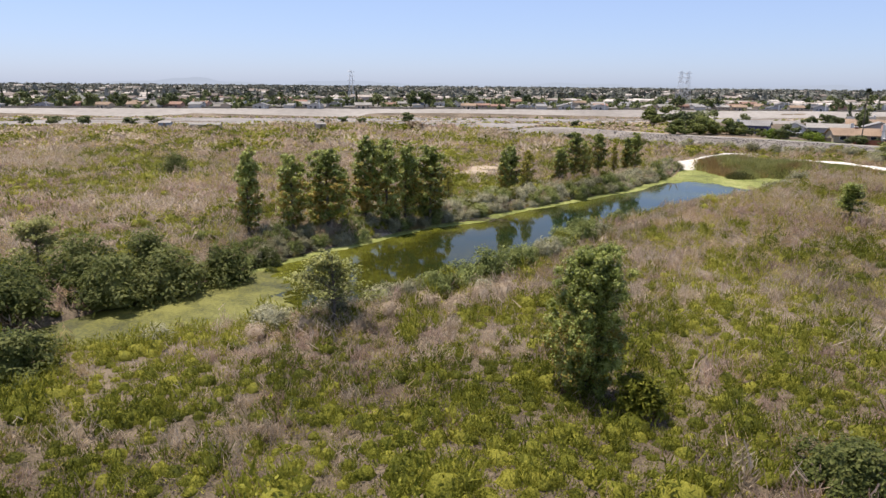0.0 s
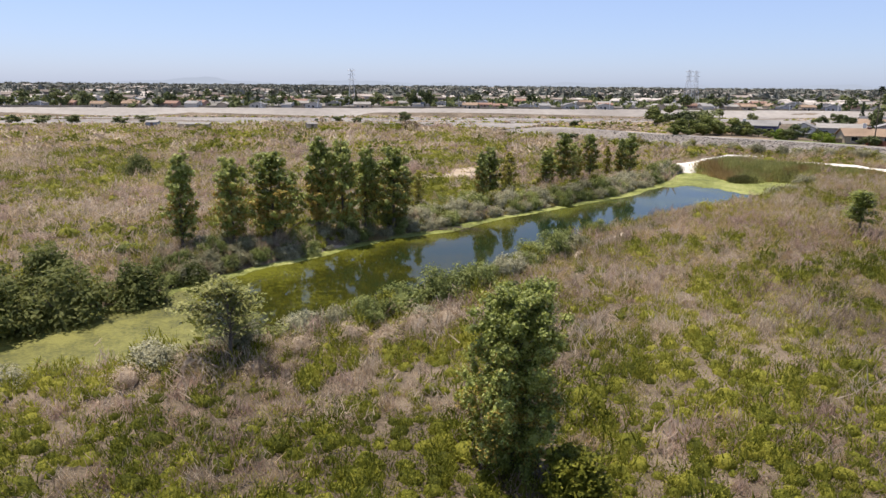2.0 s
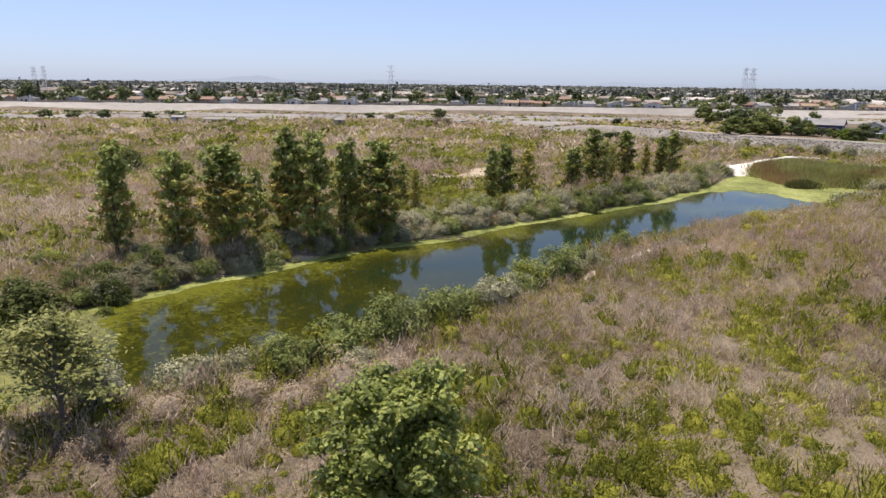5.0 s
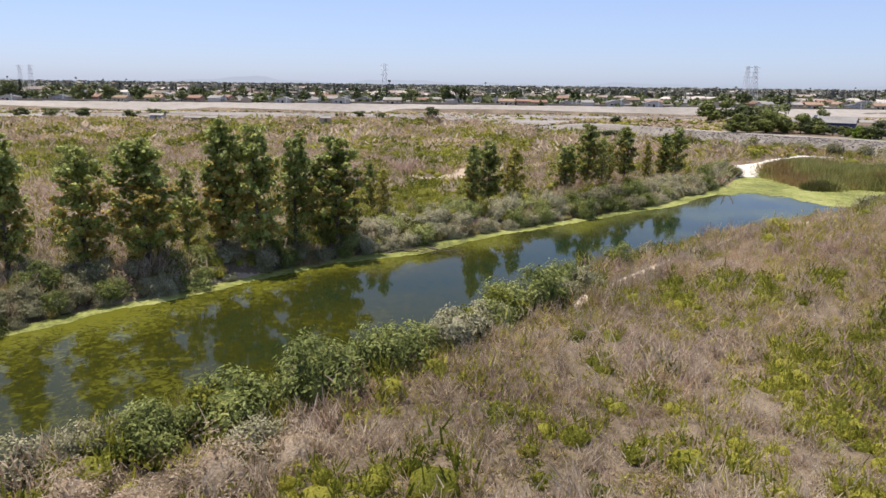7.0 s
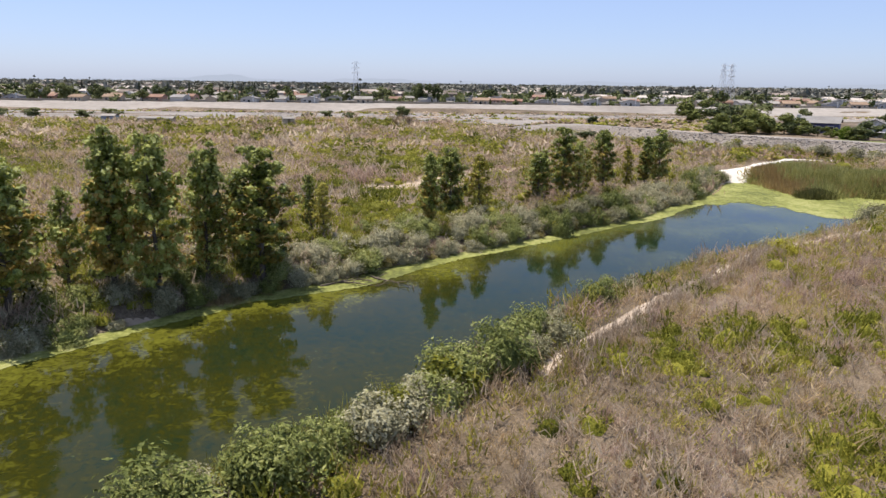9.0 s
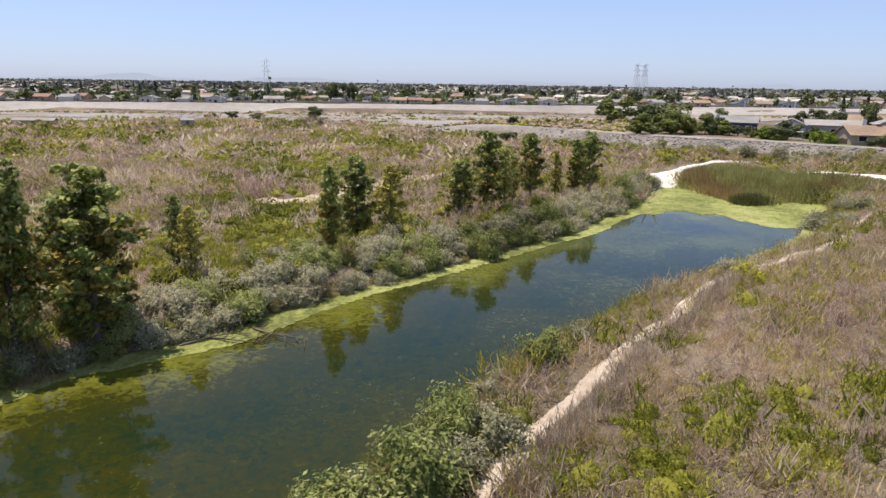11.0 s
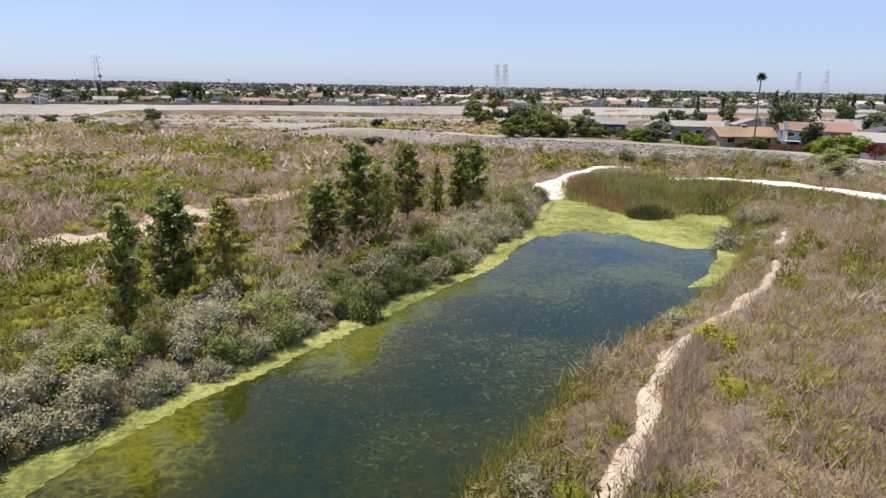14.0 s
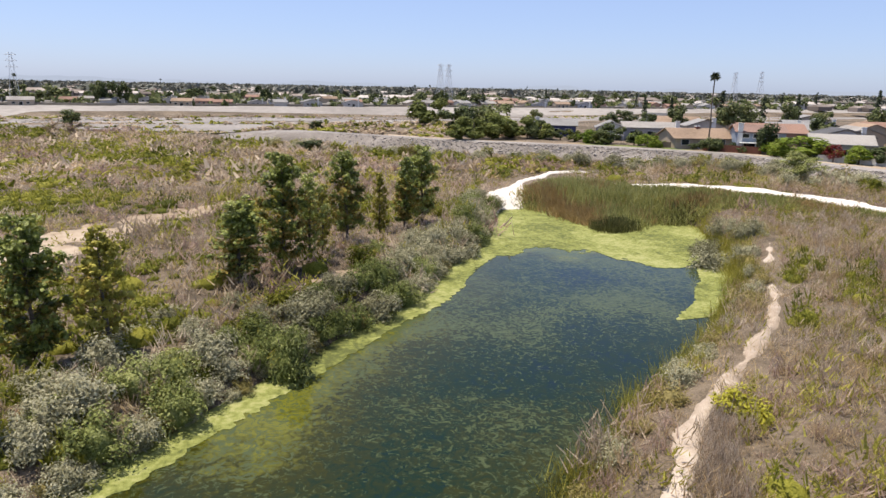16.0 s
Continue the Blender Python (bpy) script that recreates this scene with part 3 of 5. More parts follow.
def clump(r, centre, radius, sides=5):
    """A small uneven solid of packed inner leaves: verts and quads."""
    V = []
    for z, q in ((-0.75, 0.35), (-0.1, 0.75), (0.5, 0.55), (0.85, 0.08)):
        a = np.arange(sides) * 2 * np.pi / sides + r.uniform(0, 1)
        k = radius * q * r.uniform(0.6, 1.1, sides)
        V.append(np.stack([np.cos(a) * k, np.sin(a) * k, np.full(sides, radius * z)], 1) + centre)
    F = [[i * sides + j, i * sides + (j + 1) % sides, (i + 1) * sides + (j + 1) % sides, (i + 1) * sides + j] for i in range(3) for j in range(sides)]
    return np.concatenate(V), np.array(F)


def cottonwood(seed, n, leaf, width=0.2, bare=0.12, yellow=0.15, leafmat=None, count=46, blunt=0.0):
    """A cottonwood 10 high: trunk, rising limbs, a pointed crown of leafy clumps, yellowing lower leaves."""
    r = np.random.default_rng(seed)
    H = 10.0
    tree = new("cottonwood_tree")
    wob = r.normal(0, 0.12, (7, 2)).cumsum(0) * 0.5
    spine = np.array([(wob[i, 0], wob[i, 1], H * 0.97 * i / 6) for i in range(7)])
    under(mesh_of("trunk", *tube(spine, [0.19, 0.16, 0.13, 0.10, 0.07, 0.045, 0.015]), M_BARK, True), tree)
    limbs, C, N, inner = [], [], [], []
    for i in range(count):
        h = bare + (0.97 - bare) * (i + r.uniform(0, 1)) / count
        u = (h - bare) / (1 - bare)
        prof = width * H * (min(1, 0.55 + 1.5 * u) * (1 - u) ** (0.62 - 0.3 * blunt) * 1.25 + 0.10) * r.uniform(0.55, 1.12)
        a = i * 2.4 + r.uniform(-0.5, 0.5)
        foot = np.array([np.interp(h * 6, range(7), spine[:, k]) for k in range(3)])
        tip = foot + np.array([math.cos(a) * prof, math.sin(a) * prof, prof * r.uniform(0.35, 0.8)])
        tip[2] = min(tip[2], H * 1.02)
        midp = (foot + tip) / 2 + np.array([0, 0, -0.08 * prof]) + r.normal(0, 0.06, 3)
        limbs.append(tube([foot, midp, tip], [0.045, 0.03, 0.01], 4))
        for q in ((0.35, 0.68, 1.0) if prof > 0.7 else (0.6, 1.0)):
            centre = foot * (1 - q) + tip * q + r.normal(0, 0.12, 3)
            rad = r.uniform(0.24, 0.42) * (0.75 + 0.35 * min(1.5, prof))
            centre[2] = max(centre[2], rad + 0.1)
            inner.append(clump(r, centre, rad * 0.8))
            k = max(8, int(n / count / 2.8))
            d = r.normal(0, 1, (k, 3))
            d /= np.linalg.norm(d, axis=1)[:, None]
            C.append(centre + d * rad * r.uniform(0.72, 1.3, (k, 1)) * np.array([1, 1, 0.8]))
            N.append(d * 0.8 + np.array([0, 0, 0.5]))
    tagged(under(mesh_of("branching", *join(limbs), M_BARK, True), tree), kind="stuff")
    C, N = np.concatenate(C), np.concatenate(N)
    low = (r.uniform(0, 1, len(C)) < 2.2 * yellow * np.clip(1.7 - 4.0 * np.abs(C[:, 2] / H - 0.36), 0, 1.4)) & (smooth_noise(C[:, 0] + seed, C[:, 2], seed) > -0.1)
    lv = leaves(C[~low], N[~low], leaf, 0.7, r)
    under(mesh_of("crown", *join([lv] + inner), leafmat or M_POPLAR), tree)
    if low.any():
        under(mesh_of("yellowing_foliage", *leaves(C[low], N[low], leaf, 0.7, r), M_YELLOW), tree, "yellowing lower leaves")
    return tree


def bush(name, seed, n, leaf, mat, aspect=0.4, clumps=16, tall=0.8, stems=True):
    """A rounded uneven bush of radius 1 and height about 1.6: stems and foliage."""
    r = np.random.default_rng(seed)
    ob = new(name)
    p, nn = dome_points(n, clumps, r, tall)
    p *= np.array([1.05, 1.05, 1.15])
    if stems:   # woody stems at its foot
        st = [tube([(r.normal(0, 0.1), r.normal(0, 0.1), 0), (*(q[:2] * 0.5), q[2] * 0.55), tuple(q)], [0.035, 0.025, 0.008], 4) for q in p[r.integers(0, n, 7)]]
        tagged(under(mesh_of("woody_base", *join(st), M_BARK, True), ob), kind="stuff")
    lv = leaves(p, nn, leaf, aspect, r)
    cv, cf = core(r, 0.52, tall * 1.0, 8)
    under(mesh_of("foliage", np.concatenate([lv[0], cv]), np.concatenate([lv[1], cf + len(lv[0])]), mat, True), ob)
    return ob


def plant(source, x, y, s, h, turn, label, category, group="", z=None):
    """A copy of a plant at x, y, scaled s across and h upward."""
    zz = float(bank_height(np.array([x]), np.array([y]))[0]) - 0.06 if z is None else z
    m = pose(x, y, zz, 0, 0, turn) @ Matrix.Diagonal((s, s, h, 1))
    return tagged(copy_thing(source, m), label, category, group)


def discard(obs):
    for o in obs:
        for c in (*o.children_recursive, o):
            bpy.data.objects.remove(c)


# cottonwoods: x, y, height, width factor, shape
POPLARS = [cottonwood(100 + i, 4800, 0.135, w * 1.15, b * 0.5, yl) for i, (w, b, yl) in enumerate(((0.15, 0.20, 0.3), (0.17, 0.22, 0.5), (0.19, 0.18, 0.6), (0.15, 0.24, 0.45), (0.18, 0.16, 0.3)))]
SAPLINGS = [cottonwood(130 + i, 2000, 0.125, 0.17, 0.10, 0.3, M_OLIVE if i == 1 else None) for i in range(2)]
for i, (x, y, h, w) in enumerate([(-21.6, 72.5, 9.7, 0.95), (-17.2, 74.6, 9.3, 1.05), (-13.2, 76.2, 9.7, 1.25), (-9.3, 80.6, 11.0, 1.0), (-7.0, 81.6, 10.9, 0.95), (-4.8, 84.4, 9.8, 0.9), (-1.7, 86.6, 9.7, 1.25),
                                  (-3.9, 88.6, 7.0, 0.9), (9.3, 101.8, 7.2, 0.9), (10.9, 108.6, 7.6, 1.1), (20.6, 118.6, 6.0, 1.5), (23.8, 121.2, 8.5, 1.05), (30.2, 130.2, 7.9, 1.0), (36.5, 134.3, 6.9, 1.1), (39.1, 137.3, 7.9, 1.0)]):
    plant(POPLARS[i % 5], x, y, 0.1 * h * w, 0.1 * h, 67 * i, "tall narrow cottonwood with dark green glossy leaves" if i % 2 else "cottonwood with yellowing lower leaves above the bank shrubs", "tree", "cottonwoods along the pond")
for i, (x, y, h, w) in enumerate([(-12.3, 80.4, 7.2, 0.9), (0.8, 95.4, 5.2, 1.0), (-1.0, 98.6, 5.7, 1.0), (13.9, 109.4, 6.6, 1.2), (26.0, 124.2, 6.8, 1.0), (34.0, 134.4, 5.8, 0.9), (-15.2, 79.5, 6.5, 0.9), (27.4, 126.5, 5.6, 0.8)]):
    plant(SAPLINGS[i % 2], x, y, 0.1 * h * w, 0.1 * h, 51 * i, "slender young cottonwood with yellow-green leaves", "tree", "cottonwoods along the pond")
discard(POPLARS + SAPLINGS)

big = cottonwood(160, 30000, 0.082, 0.235, 0.01, 0.2, None, 130, 0.8)
big.matrix_basis = pose(8.3, 33.6, float(bank_height(np.array([8.3]), np.array([33.6]))[0]) - 0.05, 0, 0, 40) @ Matrix.Diagonal((0.84, 0.84, 0.86, 1))
tagged(big, "dense dark green cottonwood with a yellowing branch, alone in scrub", "tree")

# bushes
M_THICKET = material("thicket_leaves", [(0.055, 0.07, 0.018), (0.12, 0.14, 0.038), (0.21, 0.22, 0.075)], 0.9, 0.5, leafy=0.4, island=0.45)
SILVERS = [bush("saltbush", 200 + i, 2300, 0.054, M_SILVER, 0.42, 26) for i in range(5)]
WILLOWS = [bush("willow_bush", 220 + i, 2300, 0.056, M_WILLOW, 0.4, 24, 0.85) for i in range(5)]
THICKETS = [bush("willow_thicket", 230 + i, 3600, 0.055, M_THICKET, 0.45, 34, 0.85) for i in range(3)]
GREENS = [bush("green_bush", 240 + i, 1100, 0.075, M_GREEN, 0.5, 22, 0.8) for i in range(3)]
M_GOLD = material("bright_yellow_green_leaves", [(0.15, 0.15, 0.012), (0.30, 0.29, 0.028), (0.46, 0.43, 0.06)], 1.1, 0.5, leafy=0.35, island=0.5)
GOLD = bush("yellow_bush", 260, 1500, 0.065, M_GOLD, 0.5, 16, 0.75)
r2 = np.random.default_rng(5)
shore = np.array(POND[3:17], float)
seg = np.hypot(*np.diff(shore, axis=0).T)
run = np.r_[0, seg.cumsum()]
s = 0.0
i = 0
while s < run[-1]:
    x, y = np.interp(s, run, shore[:, 0]), np.interp(s, run, shore[:, 1])
    for row in range(2):
        off = (0.55 + 1.9 * row + r2.uniform(-0.4, 0.5))
        px, py = x - 0.70 * off + r2.uniform(-0.4, 0.4), y + 0.70 * off
        size = r2.uniform(1.1, 1.75) * (1.0 if y > 86 else 0.85)
        if clearing_field(np.array(px), np.array(py)) > 0.1:
            continue
        if r2.uniform() < (0.25 if y > 88 else 0.5):
            plant(WILLOWS[i % 5], px, py, size, size * r2.uniform(0.8, 1.15), 73 * i, "dark green willow bush leaning over the water", "bush", "bushes along the far bank")
        else:
            plant(SILVERS[i % 5], px, py, size, size * r2.uniform(0.8, 1.15), 73 * i, "silvery grey-green bush on the pond bank", "bush", "bushes along the far bank")
        i += 1
    s += r2.uniform(1.3, 2.1)
for i, (x, y, w, h) in enumerate([(-23.8, 54.6, 3.9, 5.2), (-20.4, 59.0, 3.4, 4.3), (-27.2, 51.0, 3.7, 5.0), (-30.5, 54.5, 3.6, 4.9), (-26.5, 58.0, 3.2, 4.4), (-31.8, 46.5, 3.2, 4.4), (-34.5, 50.5, 3.0, 4.0), (-29.5, 36.8, 3.1, 4.1), (-25.0, 34.6, 3.0, 3.8), (-33.0, 40.5, 3.0, 4.2),
                                  (-17.6, 64.4, 1.6, 2.4), (-36.0, 34.0, 2.6, 3.6), (-16.6, 62.2, 1.3, 1.6)]):
    plant(THICKETS[i % 3], x, y, w, h / 1.45, 47 * i, "large dark green willow thicket beside the pond", "bush", "willows at the pond's southern end")
re = np.random.default_rng(8)
for i in range(30):
    t = i / 29
    x, y = -1.5 + 19.5 * t + re.normal(0, 0.5), 51.5 + 22.5 * t + re.normal(0, 0.5)
    size = re.uniform(0.95, 1.7)
    k = re.uniform()
    src, lab = ((WILLOWS[i % 5], "leafy green willow bush on the sandy bank") if k < 0.6 else (GREENS[i % 3], "yellow-green bush on the sandy bank") if k < 0.68 else (SILVERS[i % 5], "pale grey-green bush on the sandy bank"))
    plant(src, x, y, size, size * re.uniform(0.9, 1.2), 61 * i, lab, "bush", "bushes along the near bank")
# rank mounds between the footpath and the water, and tall brush at the foot of the riprap
M_RANK = material("rank_growth", [(0.15, 0.13, 0.04), (0.26, 0.22, 0.075), (0.38, 0.32, 0.13)], 0.8, 0.7, leafy=0.35, island=0.4)
RANKS = [bush("rank_bush", 250 + i, 520, 0.085, M_RANK, 0.35, 18, 0.8) for i in range(3)]
es = np.array(POND[22:34], float)[::-1]
erun = np.r_[0, np.hypot(*np.diff(es, axis=0).T).cumsum()]
for i in range(46):
    t = erun[-1] * (i + re.uniform(0, 1)) / 46
    x, y = np.interp(t, erun, es[:, 0]) + 0.62 * 1.2 + re.normal(0, 0.35), np.interp(t, erun, es[:, 1]) - 0.78 * 1.2 + re.normal(0, 0.35)
    size = re.uniform(0.6, 1.15)
    src, lab = (RANKS[i % 3], "tawny olive mound of rank growth by the water") if re.uniform() < 0.7 else (SILVERS[i % 5], "pale grey-green bush by the water")
    plant(src, x, y, size, size * re.uniform(0.8, 1.15), 53 * i, lab, "bush", "rank growth along the near shore")
lv2 = np.array(LEVEE[6:13], float)
lrun = np.r_[0, np.hypot(*np.diff(lv2, axis=0).T).cumsum()]
for i in range(120):
    t = lrun[-1] * (i + re.uniform(0, 1)) / 120
    x, y = np.interp(t, lrun, lv2[:, 0]) - 0.72 * re.uniform(4.6, 10.0), np.interp(t, lrun, lv2[:, 1]) - 0.69 * re.uniform(5.0, 9.5)
    size = re.uniform(1.1, 2.1)
    src, lab = [(SILVERS[i % 5], "tall grey-brown brush below the riprap"), (RANKS[i % 3], "tawny olive brush below the riprap"), (GREENS[i % 3], "olive-green brush below the riprap"), (SILVERS[i % 5], "tall grey-brown brush below the riprap")][i % 4]
    plant(src, x, y, size, size * re.uniform(0.7, 1.3), 53 * i, lab, "bush", "brush below the riprap")
rw = np.random.default_rng(9)
for i in range(70):
    t = run[-1] * (i + rw.uniform(0, 1)) / 70
    x, y = np.interp(t, run, shore[:, 0]) - 0.62 * rw.uniform(-0.1, 0.6), np.interp(t, run, shore[:, 1]) + 0.62 * rw.uniform(-0.1, 0.6)
    if clearing_field(np.array(x), np.array(y)) > 0.2:
        continue
    size = rw.uniform(0.45, 0.9)
    src, lab = (RANKS[i % 3], "low tawny growth at the foot of the far bank") if i % 3 == 0 else (SILVERS[i % 5], "low grey-green bush at the foot of the far bank")
    plant(src, x, y, size, size * rw.uniform(0.7, 1.1), 53 * i, lab, "bush", "bushes along the far bank")
# understorey at the cottonwoods' feet
ru = np.random.default_rng(6)
for i in range(75):
    s = ru.uniform(0, run[-1])
    x, y = np.interp(s, run, shore[:, 0]), np.interp(s, run, shore[:, 1])
    if y > 112 and i % 3:
        s = ru.uniform(0, run[7])
        x, y = np.interp(s, run, shore[:, 0]), np.interp(s, run, shore[:, 1])
    off = ru.uniform(2.5, 9.0)
    px, py = x - 0.75 * off, y + 0.66 * off
    if clearing_field(np.array(px), np.array(py)) > 0.0:
        continue
    size = ru.uniform(0.9, 1.6)
    k = ru.uniform()
    if k < 0.55:
        plant(SILVERS[i % 5], px, py, size, size * ru.uniform(0.7, 1.0), 31 * i, "grey-green bush beneath the cottonwoods", "bush", "understorey bushes")
    elif k < 0.8:
        plant(WILLOWS[i % 5], px, py, size, size * ru.uniform(0.7, 1.0), 31 * i, "dark green willow bush beneath the cottonwoods", "bush", "understorey bushes")
    else:
        plant(GREENS[i % 3], px, py, size, size * ru.uniform(0.7, 1.0), 31 * i, "yellow-green bush beneath the cottonwoods", "bush", "understorey bushes")
for i, (x, y, w, h) in enumerate([(1.6, 54.2, 2.0, 2.6), (4.4, 57.4, 2.1, 3.0), (7.2, 60.9, 1.8, 2.7), (15.0, 70.2, 1.9, 3.1), (-0.8, 51.8, 1.6, 2.0), (21.6, 81.8, 1.3, 2.6), (16.4, 75.4, 1.3, 2.2), (13.0, 68.2, 1.6, 2.6)]):
    plant(WILLOWS[i % 5], x, y, 1.15 * w, h / 1.3, 47 * i, "leafy green willow bush on the sandy bank", "bush", "bushes along the near bank")
for i, (x, y, w, h) in enumerate([(10.2, 63.6, 1.8, 2.7), (11.8, 65.8, 1.6, 2.4), (-4.5, 49.0, 1.8, 2.2), (-8.0, 46.9, 1.9, 2.4), (-12.0, 43.6, 1.8, 2.0), (24.5, 84.6, 1.0, 1.6), (-19.0, 40.6, 1.6, 1.8), (3.2, 52.4, 1.5, 1.8), (58.3, 118.5, 2.1, 3.1), (61.5, 122.5, 2.0, 2.8), (64.8, 121.5, 1.9, 2.4), (60.2, 116.4, 1.5, 2.0), (66.5, 126.0, 1.8, 2.4), (92.4, 143.2, 2.0, 2.4), (98.4, 141.6, 2.2, 2.8), (101.0, 139.0, 1.8, 2.2), (95.0, 141.4, 1.7, 2.0)]):
    plant(SILVERS[i % 5], x, y, w, h / 1.45, 47 * i, "pale grey-green bush on the sandy bank", "bush", "bushes along the near bank")
DRIES = [bush("dry_bush", 270 + i, 1500, 0.06, M_GREY, 0.2, 24, 0.85) for i in range(2)]
for i, (x, y, w, h) in enumerate([(-3.9, 45.8, 1.5, 1.7), (-1.1, 48.0, 1.7, 1.9), (3.2, 49.6, 1.9, 2.5), (1.4, 47.4, 1.5, 1.8), (-9.4, 43.0, 1.5, 1.6), (-5.6, 42.8, 1.3, 1.3), (5.2, 51.6, 1.5, 1.9), (-12.4, 41.0, 1.4, 1.4)]):
    plant(DRIES[i % 2], x, y, w, h / 1.45, 83 * i, "large grey-brown half-dead bush near the pond", "bush", "dry bushes near the pond")
discard(DRIES)
plant(GOLD, 38.0, 93.3, 1.35, 1.15, 20, "small bush with bright yellow-green leaves beside the footpath", "bush")
plant(THICKETS[2], 17.3, 24.2, 2.5, 2.0, 15, "dark green spreading bush in the scrub", "bush")
plant(THICKETS[1], 21.2, 21.0, 2.2, 1.6, 75, "dark green spreading bush in the scrub", "bush")
plant(THICKETS[1], -50.6, 125.6, 3.6, 3.2, 15, "large round dark green shrub standing in the brush", "bush")
plant(WILLOWS[4], 22.2, 106.6, 1.5, 2.7, 130, "upright dark green bush above the algae", "bush")
discard(RANKS + SILVERS + WILLOWS + THICKETS + GREENS + [GOLD])


def open_tree(x, y, h, w, seed, mat, label):
    """A small tree with an airy spreading crown in layers."""
    r = np.random.default_rng(seed)
    ob = new("small_tree")
    limbs, C = [tube([(0, 0, 0), (0.1, 0.05, h * 0.35), (0.0, 0.1, h * 0.75), (0.05, 0, h * 0.98)], [0.12, 0.09, 0.05, 0.01])], []
    for i in range(26):
        a, hh = r.uniform(0, 2 * np.pi), h * (0.25 + 0.7 * (i + r.uniform()) / 26)
        reach = w / 2 * (1.15 - hh / h) * r.uniform(0.7, 1.25) + 0.25
        tip = np.array([math.cos(a) * reach, math.sin(a) * reach, hh + reach * 0.25])
        limbs.append(tube([(0, 0, hh * 0.85), tip * np.array([0.5, 0.5, 1]) - np.array([0, 0, 0.1]), tip], [0.04, 0.025, 0.008], 4))
        t = r.uniform(0.3, 1.1, 160)[:, None]
        C.append(np.array([0, 0, hh * 0.9]) * (1 - t) + tip * t + r.normal(0, 1, (160, 3)) * np.array([0.36, 0.36, 0.11]))
    tagged(under(mesh_of("branching", *join(limbs), M_BARK, True), ob), kind="stuff")
    C = np.concatenate(C)
    under(mesh_of("crown", *leaves(C, np.tile([0, 0, 1.0], (len(C), 1)), 0.125, 0.6, r), mat), ob)
    ob.matrix_basis = pose(x, y, float(bank_height(np.array([x]), np.array([y]))[0]) - 0.05)
    return tagged(ob, label, "tree")


M_SYCAMORE = material("pale_tree_leaves", [(0.13, 0.14, 0.04), (0.24, 0.25, 0.08), (0.37, 0.365, 0.145)], 1.0, 0.5, leafy=0.3, island=0.45)
open_tree(-7.6, 44.0, 5.2, 7.4, 301, M_SYCAMORE, "small spreading tree with pale green leaves on layered boughs")
open_tree(10.5, 31.2, 2.4, 1.5, 305, M_GREEN, "yellow-green sapling beside the dense cottonwood")
open_tree(-36.6, 57.6, 4.8, 5.2, 302, M_SYCAMORE, "small tree with pale yellowish leaves behind the willows")
open_tree(49.6, 79.6, 4.8, 2.6, 303, M_POPLAR, "small dark tree in the dry scrub")
open_tree(95.6, 144.6, 3.9, 6.6, 304, M_WILLOW, "bushy grey-green tree before the riprap bank")

def fallen_branch(x, y, turn, length, seed):
    """A dark drowned bough with side twigs, half sunk in the algae."""
    r = np.random.default_rng(seed)
    ob = new("fallen_branch")
    k = np.linspace(0, 1, 6)
    spine = np.stack([k * length, 0.25 * length * 0.3 * np.sin(k * 4 + seed), 0.02 + 0.16 * np.sin(k * 3.0)], 1)
    under(mesh_of("bough", *tube(spine, 0.09 * (1.05 - k), 6), M_BARK, True), ob)
    for _ in range(9):
        t = r.uniform(0.15, 0.95)
        foot = np.array([np.interp(t, k, spine[:, j]) for j in range(3)])
        a, L = r.uniform(-1.2, 1.2), length * r.uniform(0.15, 0.4)
        side = 1 if r.uniform() < 0.5 else -1
        tip = foot + np.array([math.cos(a) * L * 0.7, side * abs(math.sin(a)) * L + side * 0.2, r.uniform(-0.05, 0.25)])
        under(mesh_of("twig", *tube([foot, (foot + tip) / 2 + np.array([0, 0, 0.06]), tip], [0.035, 0.024, 0.008], 4), M_BARK, True), ob)
    ob.matrix_basis = pose(x, y, WATER, 0, 0, turn)
    return tagged(ob, "dark drowned branch lying in the algae by the bank", "branch", "fallen branches")


for x, y, turn, length, seed in ((5.6, 90.2, -35, 4.6, 3), (2.2, 87.6, 20, 4.0, 5), (3.4, 88.2, -8, 3.4, 8)):
    fallen_branch(x, y, turn, length, seed)

